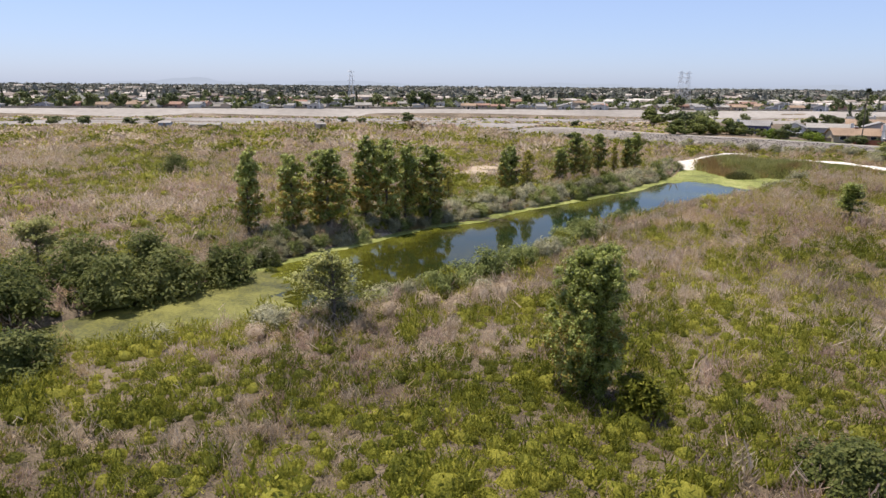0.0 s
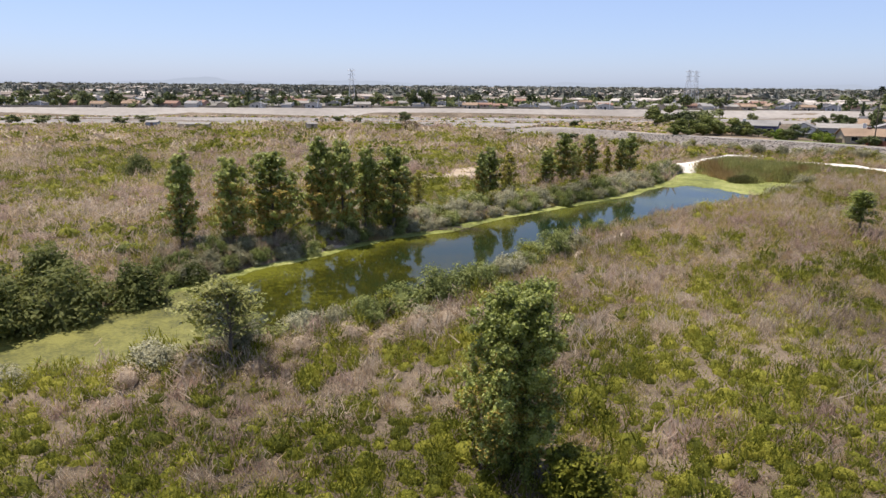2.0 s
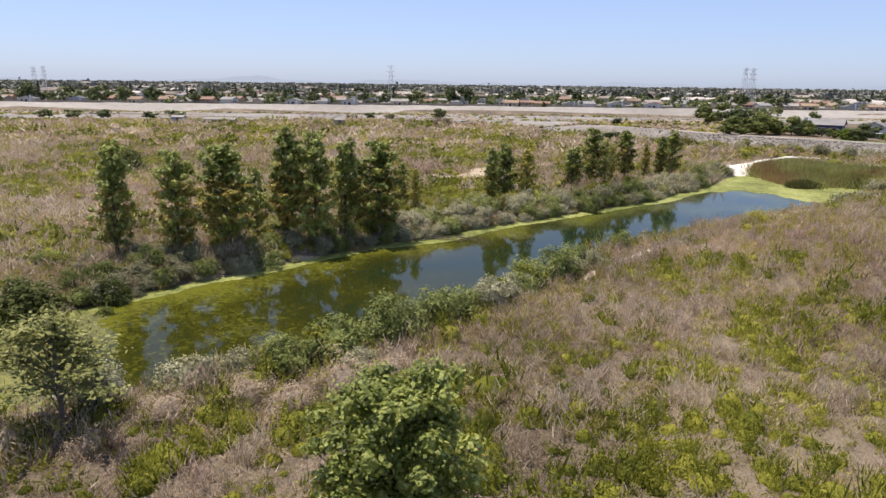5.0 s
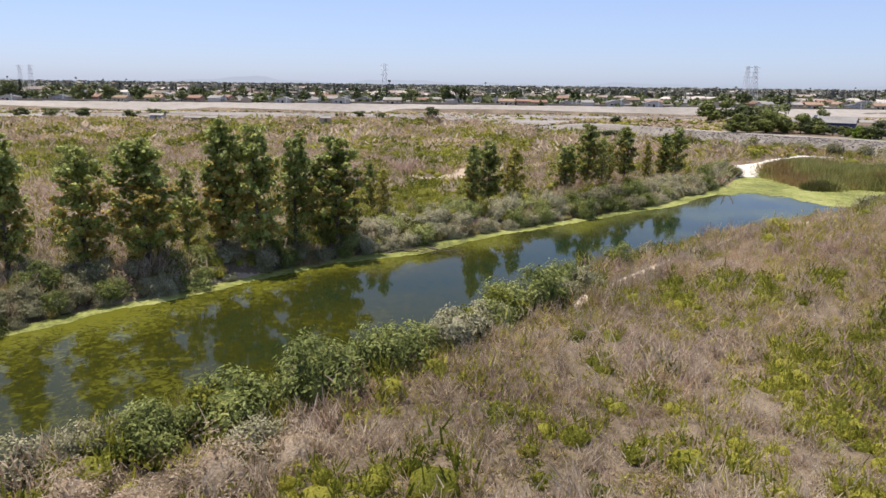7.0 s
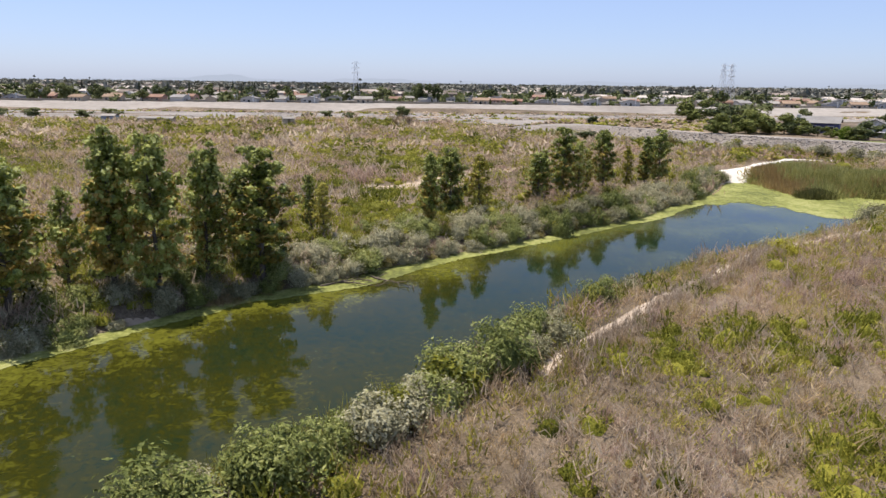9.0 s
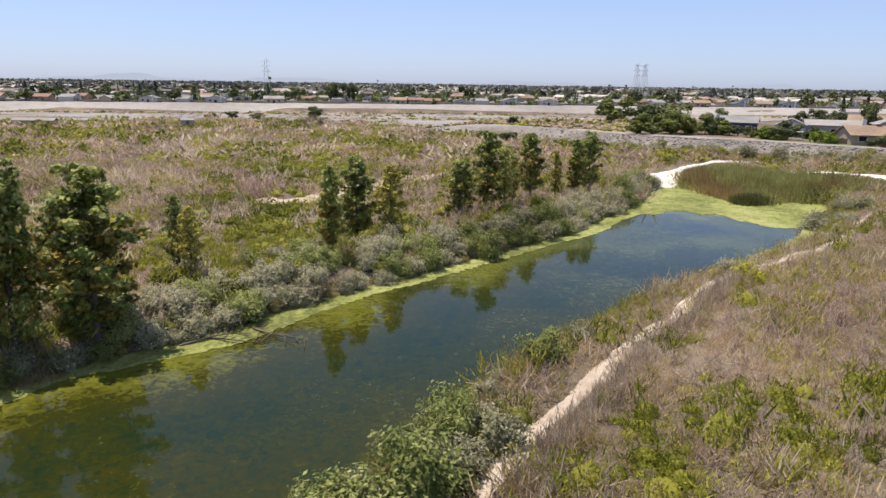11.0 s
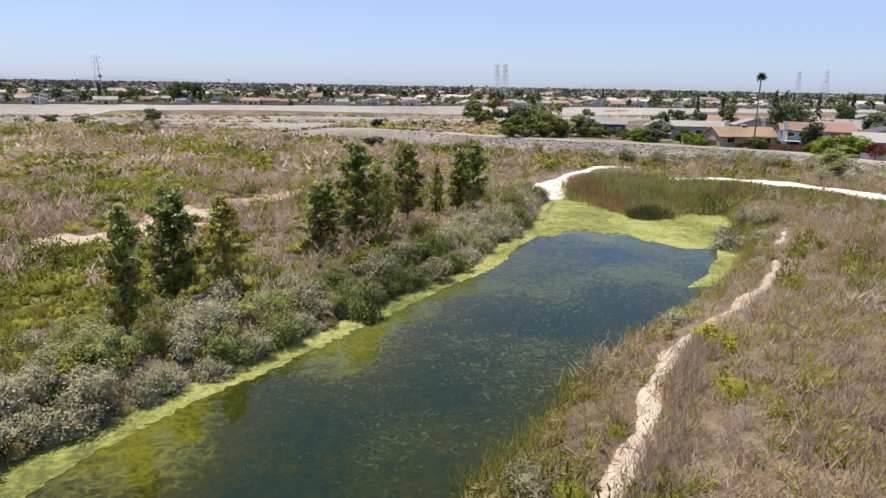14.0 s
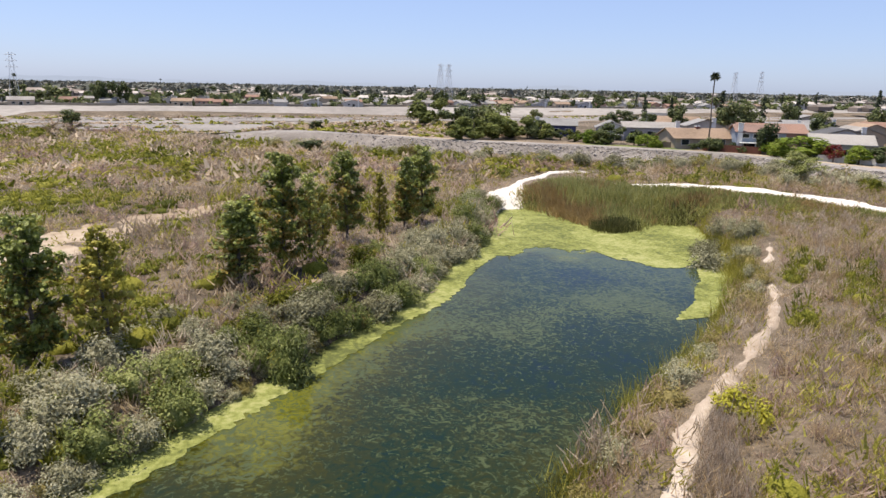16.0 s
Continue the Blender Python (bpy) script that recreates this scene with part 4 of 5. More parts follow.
# ------------------------------------------------------------------ reeds
M_REED_DARK = material("dark_bulrushes", [(0.05, 0.055, 0.02), (0.10, 0.105, 0.035), (0.17, 0.165, 0.06)], 0.5, 0.6, leafy=0.3, island=0.4)
def reed_bed():
    r = np.random.default_rng(81)
    x, y = r.uniform(52, 96, 9000), r.uniform(110, 165, 9000)
    ok = (depth_in(x, y, REEDS) > -0.6) & ((depth_in(x, y, POND) < 1.5) | (depth_in(x, y, REEDS) > 0))
    x, y = x[ok], y[ok]
    edge = depth_in(x, y, REEDS)
    brown = (smooth_noise(x / 4, y / 4, 82) + 1.0 * (x < 62.5) - 0.2 + 0.3 * r.normal(0, 1, len(x))) > 0.5
    base = lambda a, b: np.maximum(bank_height(a, b), WATER - 0.2)
    k = r.uniform(0.8, 1.2, len(x)) * np.clip(1.15 + 0.25 * edge, 0.9, 2.0) * np.clip(1.0 - (x - 66) / 22, 0.5, 1)
    scatter("reed_bed", M_REED, "grass", x[~brown], y[~brown], np.full((~brown).sum(), 1.4), k[~brown], 26, 0.045, 83, "dense bed of green bulrushes at the head of the pond", "reeds", ground=base)
    scatter("brown_reed_bed", M_REED_BROWN, "grass", x[brown], y[brown], np.full(brown.sum(), 1.4), k[brown], 26, 0.045, 84, "brown dead bulrushes among the green ones", "reeds", ground=base)
    a = r.uniform(0, 2 * np.pi, 60)
    q = np.sqrt(r.uniform(0, 1, 60))
    for n, (cx, cy, ra, hh) in enumerate(((59.3, 133.8, 2.6, 1.9), (69.0, 135.6, 3.0, 1.4))):
        scatter("reed_clump", M_REED_DARK, "grass", cx + ra * q * np.cos(a), cy + 0.6 * ra * q * np.sin(a), np.full(60, 0.8), hh * (1.1 - 0.4 * q), 30, 0.04, 85 + n, "clump of dark bulrushes standing in the algae", "reeds", ground=base)


reed_bed()
# tall grasses in the water's edge on the near bank
edge_pts = np.array(POND[20:37], float)
rr = np.random.default_rng(91)
t = rr.uniform(0, len(edge_pts) - 1.001, 420)
ii = t.astype(int)
ex = edge_pts[ii] * (1 - (t - ii))[:, None] + edge_pts[ii + 1] * (t - ii)[:, None] + rr.normal(0, 0.45, (420, 2)) + np.array([0.7, -0.7]) * 0.4
scatter("bank_grass", M_OLIVE, "grass", ex[:, 0], ex[:, 1], np.full(420, 0.9), rr.uniform(0.7, 1.5, 420), 40, 0.02, 92, "yellow-green rank grass along the water's edge", "grass")
gx, gy = rr.normal(-2.6, 0.9, 60), rr.normal(83.4, 0.7, 60)
scatter("pale_grass", M_DRY, "grass", gx, gy, np.full(60, 0.6), rr.uniform(0.4, 0.8, 60), 40, 0.03, 93, "tuft of pale straw-coloured grass on the bank", "grass")

rp = np.random.default_rng(95)
pl = np.array(PATH_LINE, float)
pt = rp.uniform(0.3, 7.0, 170)
pi = pt.astype(int)
pside = rp.uniform(0.85, 1.7, (170, 1)) * np.array([0.74, -0.67])
pxy = pl[pi] * (1 - (pt - pi))[:, None] + pl[pi + 1] * (pt - pi)[:, None] + pside
scatter("path_brush", M_GREY, "bristle", pxy[:, 0], pxy[:, 1], rp.uniform(0.5, 0.8, 170), rp.uniform(0.75, 1.3, 170), 80, 0.02, 96, "tall grey dry brush beside the footpath", "shrubs")

# ------------------------------------------------------------------ riprap bank, river bed, far levee
def across_levee(x, y):
    d = line_distance(x, y, LEVEE)
    return np.where(inside(x, y, LEVEE_SIDE), d, -d)


def wall_side(x, y):
    return y - np.interp(x, [p[0] for p in WALL_BASE], [p[1] for p in WALL_BASE])


def bed_side(x, y):
    return y - np.interp(x, [p[0] for p in BED_EDGE], [p[1] for p in BED_EDGE])


wob = lambda x, y, k, s: smooth_noise(x / k, y / k, s)
M_BANK_STONE = material("bank_gravel", [(0.12, 0.105, 0.088), (0.18, 0.16, 0.14), (0.25, 0.225, 0.20)], 1.5, 0.95, 0.6, 6.0, grain=5.0)
tagged(sheet("riprap_bed", lambda x, y: np.minimum(np.minimum(3.4 + 1.2 * wob(x, y, 5, 101) + across_levee(x, y), 5.2 - across_levee(x, y)), x - 24), (20, 60, 130, 250), 1.2, bank_height, M_BANK_STONE, 0.05),
       "grey stony slope of the flood bank", "bank", kind="structure")
tagged(sheet("levee_road", lambda x, y: np.minimum(np.minimum(across_levee(x, y) - 5.0, 8.6 - across_levee(x, y) + 0.3 * wob(x, y, 6, 102)), x - 24), (20, 60, 140, 262), 1.2, bank_height, M_GRAVEL, 0.09),
       "pale gravel track on top of the flood bank", "road", kind="structure")
tagged(sheet("dirt_strip", lambda x, y: np.minimum(np.minimum(across_levee(x, y) - 8.4, 15 + 2 * wob(x, y, 9, 103) - across_levee(x, y)), x - 55), (50, 60, 150, 262), 1.5, bank_height, M_CLEARING, 0.06),
       "bare brown strip behind the garden fences", "soil", kind="structure")
M_LAWN = material("lawn", [(0.07, 0.10, 0.02), (0.11, 0.15, 0.035), (0.16, 0.18, 0.06)], 0.7, 0.9, 0.3, 8.0)
tagged(sheet("lawn", lambda x, y: np.minimum(5 - np.hypot((x - 99) / 1.6, (y - 187 + (x - 99) * 0.9) / 0.7) + wob(x, y, 3, 104), across_levee(x, y) - 8), (80, 160, 125, 215), 0.8, bank_height, M_LAWN, 0.1),
       "strip of green lawn behind the houses", "lawn", kind="structure")
tagged(sheet("river_bed", lambda x, y: np.minimum(bed_side(x, y) - 4 - 3 * wob(x, y, 25, 105), 1 - wall_side(x, y)), (-600, 235, 600, 410), 5.0, bank_height, M_GRAVEL, 0.12),
       "wide dry river bed of pale gravel", "river bed", kind="structure")
tagged(sheet("levee_slope", lambda x, y: np.minimum(wall_side(x, y), 24 - wall_side(x, y)), (-700, 255, 900, 440), 4.0, bank_height, M_CONCRETE, 0.15),
       "long pale concrete slope of the far levee", "levee", kind="structure")


def rocks(name, n, sampler, size, seed, label):
    """Many angular stones, each its own uneven six-sided block."""
    r = np.random.default_rng(seed)
    x, y = sampler(r, n)
    z = bank_height(x, y)
    box = np.array([(a, b, c) for c in (-1, 1) for b in (-1, 1) for a in (-1, 1)], float)
    q = np.array([(0, 2, 3, 1), (4, 5, 7, 6), (0, 1, 5, 4), (2, 6, 7, 3), (0, 4, 6, 2), (1, 3, 7, 5)])
    v = box[None] * r.uniform(0.55, 1.0, (len(x), 8, 1)) * (size * r.uniform(0.5, 1.5, (len(x), 1, 1))) * r.uniform(0.6, 1.1, (len(x), 1, 3))
    a = r.uniform(0, 2 * np.pi, len(x))[:, None]
    vx, vy = v[..., 0] * np.cos(a) - v[..., 1] * np.sin(a), v[..., 0] * np.sin(a) + v[..., 1] * np.cos(a)
    V = np.stack([vx + x[:, None], vy + y[:, None], v[..., 2] * 0.5 + z[:, None] + 0.05], -1).reshape(-1, 3)
    F = (q[None] + 8 * np.arange(len(x))[:, None, None]).reshape(-1, 4)
    return tagged(mesh_of(name, V, F, M_ROCK), label, "rocks", kind="stuff")


def on_riprap(r, n):
    x, y = r.uniform(24, 118, n * 9), r.uniform(90, 246, n * 9)
    a = across_levee(x, y)
    ok = (a > -2.8 + 0.8 * smooth_noise(x / 6, y / 6, 109)) & (a < 4.4) & (x + r.normal(0, 8, len(x)) > 58)
    return x[ok][:n], y[ok][:n]


rocks("riprap_stones", 4200, on_riprap, 0.24, 111, "angular grey boulders dumped along the flood bank")


def on_bed(r, n):
    x, y = r.uniform(-120, 160, n * 6), r.uniform(255, 372, n * 6)
    ok = (bed_side(x, y) > 5) & (wall_side(x, y) < -2) & (smooth_noise(x / 45, y / 10, 112) > 0.1)
    return x[ok][:n], y[ok][:n]


rocks("river_stones", 2200, on_bed, 0.4, 113, "pale boulders lying in the dry river bed")
rq = np.random.default_rng(114)
bx, by = rq.uniform(-330, 330, 11000), rq.uniform(250, 384, 11000)
ws, bs = wall_side(bx, by), bed_side(bx, by)
gap = smooth_noise(bx / 60, bx * 0 + 2.0, 116)
ok = (bs > 2) & (ws < -1) & (((np.abs(ws + 7) < 3.5) & (gap > -0.35)) | ((np.abs(bs - 10) < 6) & (gap < 0.45)) | ((np.abs(ws + 30) < 3.5) & (gap > 0.25)) | (smooth_noise(bx / 70, by / 8, 115) > 0.7))
ok &= ~inside(bx, by, [(60, 200), (330, 200), (330, 288), (100, 275)])
bx, by = bx[ok], by[ok]
half = rq.uniform(0, 1, len(bx)) < 0.5
lx, ly = rq.uniform(28, 120, 1500), rq.uniform(215, 282, 1500)
lok = (across_levee(lx, ly) > 9.5) & (bed_side(lx, ly) < 3) & (lx < 92) & (smooth_noise(lx / 12, ly / 12, 119) > -0.5)
bx, by, half = np.r_[bx, lx[lok]], np.r_[by, ly[lok]], np.r_[half, rq.uniform(0, 1, lok.sum()) < 0.55]
scatter("river_scrub", M_GREY, "leafy", bx[half], by[half], np.full(half.sum(), 1.7), rq.uniform(0.6, 1.3, half.sum()), 9, 0.4, 117, "brown scrub growing in strips on the river bed", "shrubs")
scatter("river_brush", M_GREEN, "leafy", bx[~half], by[~half], np.full((~half).sum(), 1.7), rq.uniform(0.6, 1.3, (~half).sum()), 9, 0.4, 118, "green brush growing in strips on the river bed", "shrubs")

# ------------------------------------------------------------------ buildings
def plain(name, c, rough=0.7):
    return material(name, [tuple(v * 0.86 for v in c), c, tuple(min(1, v * 1.08) for v in c)], 1.5, rough, 0.15, 12.0, obj_rand=0.25)


WALLS = {k: plain(k + "_paint", c) for k, c in dict(white=(0.42, 0.40, 0.37), cream=(0.40, 0.33, 0.25), blue=(0.075, 0.085, 0.20), grey=(0.33, 0.34, 0.36), bluegrey=(0.24, 0.29, 0.36), pink=(0.40, 0.25, 0.19)).items()}
ROOFS = {k: material(k + "_shingles", [tuple(v * 0.75 for v in c), c, tuple(v * 1.2 for v in c)], 2.2, 0.9, 0.6, 9.0, obj_rand=0.4) for k, c in
         dict(grey=(0.20, 0.195, 0.19), brown=(0.25, 0.18, 0.125), dark=(0.09, 0.09, 0.095), rust=(0.19, 0.125, 0.10), tile=(0.22, 0.135, 0.10), pale=(0.26, 0.245, 0.225)).items()}
M_TRIM = plain("white_trim", (0.66, 0.65, 0.62), 0.5)
M_FENCE_RED = plain("red_brown_boards", (0.20, 0.085, 0.055))
M_FENCE_BROWN = plain("weathered_boards", (0.17, 0.13, 0.10))
M_BRICK = plain("chimney_brick", (0.30, 0.12, 0.08))
M_GLASS = bpy.data.materials.new("window_glass")
M_GLASS.use_nodes = True
_g = M_GLASS.node_tree.nodes["Principled BSDF"]
_g.inputs["Base Color"].default_value, _g.inputs["Roughness"].default_value = (0.02, 0.025, 0.03, 1), 0.05


def block(bm, x0, x1, y0, y1, z0, z1):
    v = [bm.verts.new((x, y, z)) for z in (z0, z1) for y in (y0, y1) for x in (x0, x1)]
    for f in ((0, 2, 3, 1), (4, 5, 7, 6), (0, 1, 5, 4), (2, 6, 7, 3), (0, 4, 6, 2), (1, 3, 7, 5)):
        bm.faces.new([v[i] for i in f])
    return v


def one_block(*b):
    bm = bmesh.new()
    block(bm, *b)
    return bm


def gable_roof(w, d, z, rise, along_x, over=0.5, thick=0.18):
    """Two sloping slabs and their ridge, with overhang, as one solid."""
    bm = bmesh.new()
    a, b = (w / 2 + over, d / 2 + over) if along_x else (d / 2 + over, w / 2 + over)
    drop = rise * over / (b - over)
    prof = [(-b, z - drop), (0, z + rise), (b, z - drop), (b, z - drop + thick), (0, z + rise + thick), (-b, z - drop + thick)]
    ends = []
    for s in (-a, a):
        ends.append([bm.verts.new((s, q, h) if along_x else (q, s, h)) for q, h in prof])
    for i in range(6):
        j = (i + 1) % 6
        bm.faces.new((ends[0][i], ends[0][j], ends[1][j], ends[1][i]))
    for e in ends:
        bm.faces.new((e[0], e[1], e[4], e[5])); bm.faces.new((e[1], e[2], e[3], e[4]))
    bmesh.ops.recalc_face_normals(bm, faces=bm.faces)
    return bm


def house(w, d, h, rise, wall, roof, along_x=True, windows=(), chimney=None, porch=False, brick=False):
    """A house whose garden side faces -y: walls with gables, overhanging roof, windows (x, z, width, height), chimney, porch."""
    ob = new("house")
    bm = one_block(-w / 2, w / 2, -d / 2, d / 2, -0.3, h)
    a, b = (w / 2, d / 2) if along_x else (d / 2, w / 2)
    for s in (-a, a):
        pts = [(-b, h), (b, h), (0, h + rise)]
        bm.faces.new([bm.verts.new((s, q, z) if along_x else (q, s, z)) for q, z in pts])
    bmesh.ops.recalc_face_normals(bm, faces=bm.faces)
    part("wall", bm, WALLS[wall], ob)
    part("roof", gable_roof(w, d, h, rise, along_x), ROOFS[roof], ob)
    for x, z, ww, hh in windows:
        fr = part("window", one_block(x - ww / 2 - 0.1, x + ww / 2 + 0.1, -d / 2 - 0.06, -d / 2 + 0.02, z - 0.1, z + hh + 0.1), M_TRIM, ob)
        part("pane", one_block(x - ww / 2, x + ww / 2, -d / 2 - 0.075, -d / 2 - 0.055, z, z + hh), M_GLASS, fr)
    if chimney is not None:
        ch = part("chimney", one_block(chimney - 0.45, chimney + 0.45, -d / 2 - 0.5 if not brick else -0.4, -d / 2 + 0.15 if not brick else 0.4, 0, h + rise + 0.5), M_BRICK if brick else M_TRIM, ob)
        part("chimney_cap", one_block(chimney - 0.55, chimney + 0.55, -d / 2 - 0.6 if not brick else -0.5, -d / 2 + 0.25 if not brick else 0.5, h + rise + 0.5, h + rise + 0.65), M_TRIM, ch)
    if porch:
        bm = bmesh.new()
        block(bm, -w * 0.45, w * 0.45, -d / 2 - 2.4, -d / 2 + 0.02, h * 0.5 - 0.1, h * 0.5)
        po = part("porch_roof", bm, M_TRIM, ob)
        for k in range(4):
            q = -w * 0.43 + k * w * 0.86 / 3
            part("post", one_block(q - 0.08, q + 0.08, -d / 2 - 2.3, -d / 2 - 2.14, -0.3, h * 0.5 - 0.1), M_TRIM, po)
    return ob


def ground_z(x, y):
    return float(bank_height(np.array([float(x)]), np.array([float(y)]))[0])


def stand(ob, x, y, turn, label, category, group="", dz=0.0):
    size = (0.92, 0.92, 0.88, 1) if group == HG else (1, 1, 1, 1)
    ob.matrix_basis = pose(x, y, ground_z(x, y) + dz, 0, 0, turn) @ Matrix.Diagonal(size)
    return tagged(ob, label, category, group)


W3 = lambda w: [(-w * 0.32, 0.9, 1.6, 1.1), (0, 0.1, 1.8, 1.9), (w * 0.32, 0.9, 1.4, 1.1)]
HG = "houses behind the flood bank"
stand(house(10.5, 9, 2.9, 1.5, "blue", "grey", True, W3(10.5), -4.4), 99.2, 219.5, -30, "dark blue house with a grey shingle roof", "house", HG)
stand(house(6.5, 8, 3.0, 1.5, "grey", "grey", False, [(-1.2, 2.2, 1.1, 0.8), (1.2, 0.8, 1.4, 1.2)], None, True), 106.5, 207.5, -30, "grey gabled house with a white patio roof", "house", HG)
stand(house(13, 8.5, 2.9, 1.2, "grey", "pale", True, W3(13) + [(4.0, 1.9, 0.9, 0.5)], 6.2), 117.5, 208.5, -27, "long grey house with a pale roof and white chimney", "house", HG)
stand(house(12.5, 9, 2.3, 1.8, "cream", "brown", True, W3(12.5), 0.5, brick=True), 111.5, 185.5, -14, "low house with a broad tan-brown roof", "house", HG)
stand(house(9.0, 9, 4.2, 1.2, "bluegrey", "rust", True, [(-3, 3.0, 1.5, 0.8), (-1, 3.0, 0.9, 0.8), (2.6, 3.0, 0.9, 0.8), (-2, 0.5, 2.2, 1.4)], -4.0, True), 118.5, 176.5, -34, "two-storey blue-grey house with a rust-brown roof", "house", HG)
stand(house(10, 8, 3.0, 1.5, "white", "pale", True, W3(10), None), 122.5, 162.0, -42, "white house with a pale grey roof", "house", HG)
stand(house(9, 8, 3.6, 1.1, "white", "grey", True, W3(9), None, True), 126.5, 150.0, -50, "white house with wide windows and a patio roof", "house", HG)
stand(house(9, 8, 3.2, 1.6, "white", "grey", False, W3(9), 2.0), 133.0, 209.0, -27, "white gabled house behind the front row", "house", HG)

KINDS = [("cream", "brown"), ("white", "grey"), ("pink", "tile"), ("grey", "dark"), ("cream", "pale"), ("white", "grey")]
SUBURB = [house(12 + (i % 3), 9, 3.0, 1.7, wl, rf, i % 2 == 0, W3(11), 3.5 if i % 2 else None) for i, (wl, rf) in enumerate(KINDS)]
NAMES = ["cream", "white", "pink", "grey", "cream", "white"]
ROOFN = ["brown", "grey", "red tile", "dark", "pale", "grey"]


def suburb_house(i, x, y, turn, s=1.0):
    m = pose(x, y, ground_z(x, y), 0, 0, turn) @ Matrix.Diagonal((s, s, s, 1))
    return tagged(copy_thing(SUBURB[i], m), f"{NAMES[i]} suburban house with a {ROOFN[i]} roof", "house", "suburban houses")


rs = np.random.default_rng(121)
for k, (x, y) in enumerate([(138, 226), (146, 196), (134, 190), (140, 176), (152, 184), (158, 206), (168, 192), (150, 164), (162, 172), (176, 178), (146, 150), (160, 156), (174, 160), (188, 168), (182, 200), (172, 214), (196, 188), (208, 176), (196, 214), (214, 200), (228, 190),
                              (150, 244), (172, 240), (196, 240), (220, 226), (240, 212), (246, 240), (150, 136), (170, 140), (190, 148), (210, 156), (232, 168)]):
    suburb_house(k % 6, x + rs.uniform(-2, 2), y + rs.uniform(-2, 2), -30 + 90 * rs.integers(0, 2), rs.uniform(0.8, 0.95))
for row in range(7):
    y0 = 29 + row * 20 + (row ** 2) * 2.0
    for x in np.arange(-330 - 25 * row, 420 + 40 * row, 15 + 3 * row):
        xx = x + rs.uniform(-4, 4)
        yy = np.interp(xx, [p[0] for p in WALL_BASE], [p[1] for p in WALL_BASE]) + y0 + rs.uniform(-3, 3)
        if rs.uniform() < (0.75 if row < 3 else 0.55):
            suburb_house(int(rs.integers(0, 6)), xx, yy, rs.choice([0, 90, 8, -8]), rs.uniform(0.56, 0.72))
discard(SUBURB)


def fence(name, pts, h, mat, label, white=False):
    ob = new(name)
    for (ax, ay), (bx_, by_) in zip(pts[:-1], pts[1:]):
        L = math.hypot(bx_ - ax, by_ - ay)
        n = max(1, round(L / 2.4))
        for k in range(n):
            t = (k + 0.5) / n
            x, y = ax + (bx_ - ax) * t, ay + (by_ - ay) * t
            p = part("panel", one_block(-L / n / 2 + 0.06, L / n / 2 - 0.06, -0.04, 0.04, -0.2, h), mat, ob)
            p.matrix_basis = pose(x, y, ground_z(x, y), 0, 0, math.degrees(math.atan2(by_ - ay, bx_ - ax)))
            q = part("post", one_block(L / n / 2 - 0.06, L / n / 2 + 0.06, -0.07, 0.07, -0.2, h + 0.12), mat, ob)
            q.matrix_basis = p.matrix_basis
    return tagged(ob, label, "fence")


fence("fence", [(107.0, 177.5), (113.5, 170.0)], 1.3, M_FENCE_RED, "red-brown wooden garden fence")
fence("fence", [(101.5, 188.0), (104.5, 183.5)], 1.2, M_FENCE_BROWN, "weathered brown board fence")
fence("fence", [(114.0, 158.5), (118.0, 152.0), (121.0, 144.0)], 1.1, M_TRIM, "white painted garden fence")
fence("garden_wall", [(-320, 345), (-212, 363), (-110, 384), (-24, 397), (67, 405), (105, 411), (300, 419)], 1.0, WALLS["cream"], "long low cream garden wall on the far levee")

# ------------------------------------------------------------------ garden and street trees
M_FAR_LEAF = material("street_tree_leaves", [(0.045, 0.06, 0.024), (0.095, 0.118, 0.042), (0.16, 0.175, 0.07)], 0.3, 0.6, leafy=0.2, island=0.5, obj_rand=0.5)
M_FAR_DARK = material("conifer_needles", [(0.03, 0.04, 0.022), (0.055, 0.068, 0.035), (0.085, 0.098, 0.055)], 0.4, 0.7, leafy=0.1, island=0.5, obj_rand=0.3)
M_HEDGE = material("bright_hedge_leaves", [(0.08, 0.13, 0.012), (0.14, 0.20, 0.02), (0.22, 0.27, 0.04)], 0.8, 0.6, leafy=0.25, island=0.5)
M_RED = material("red_leaves", [(0.10, 0.015, 0.015), (0.19, 0.03, 0.03)], 1.0, 0.6, leafy=0.25, island=0.5)


def round_tree(name, seed, n, leaf, mat, flat=0.62, trunk=0.22, mid=0.56, tall=0.33):
    """A broad tree of height 1: trunk, crown of clumps."""
    r = np.random.default_rng(seed)
    ob = new(name)
    under(mesh_of("trunk", *tube([(0, 0, -0.02), (0.01, 0, trunk), (0.0, 0.02, 0.6)], [0.035, 0.028, 0.01]), M_BARK, True), ob)
    k = r.normal(0, 1, (15, 3)); k /= np.linalg.norm(k, axis=1)[:, None]
    k = k * np.array([0.36, 0.36, tall]) * r.uniform(0.5, 1.0, (15, 1)) + np.array([0, 0, mid])
    w = r.integers(0, 15, n)
    d = r.normal(0, 1, (n, 3)); d /= np.linalg.norm(d, axis=1)[:, None]
    p = k[w] + d * (r.uniform(0.10, 0.17, 15)[w] * r.uniform(0.6, 1.05, n))[:, None]
    p[:, 2] = np.clip(p[:, 2], trunk, 1.02)
    under(mesh_of("crown", *leaves(p, d + np.array([0, 0, 0.4]), leaf, flat, r), mat), ob)
    return ob


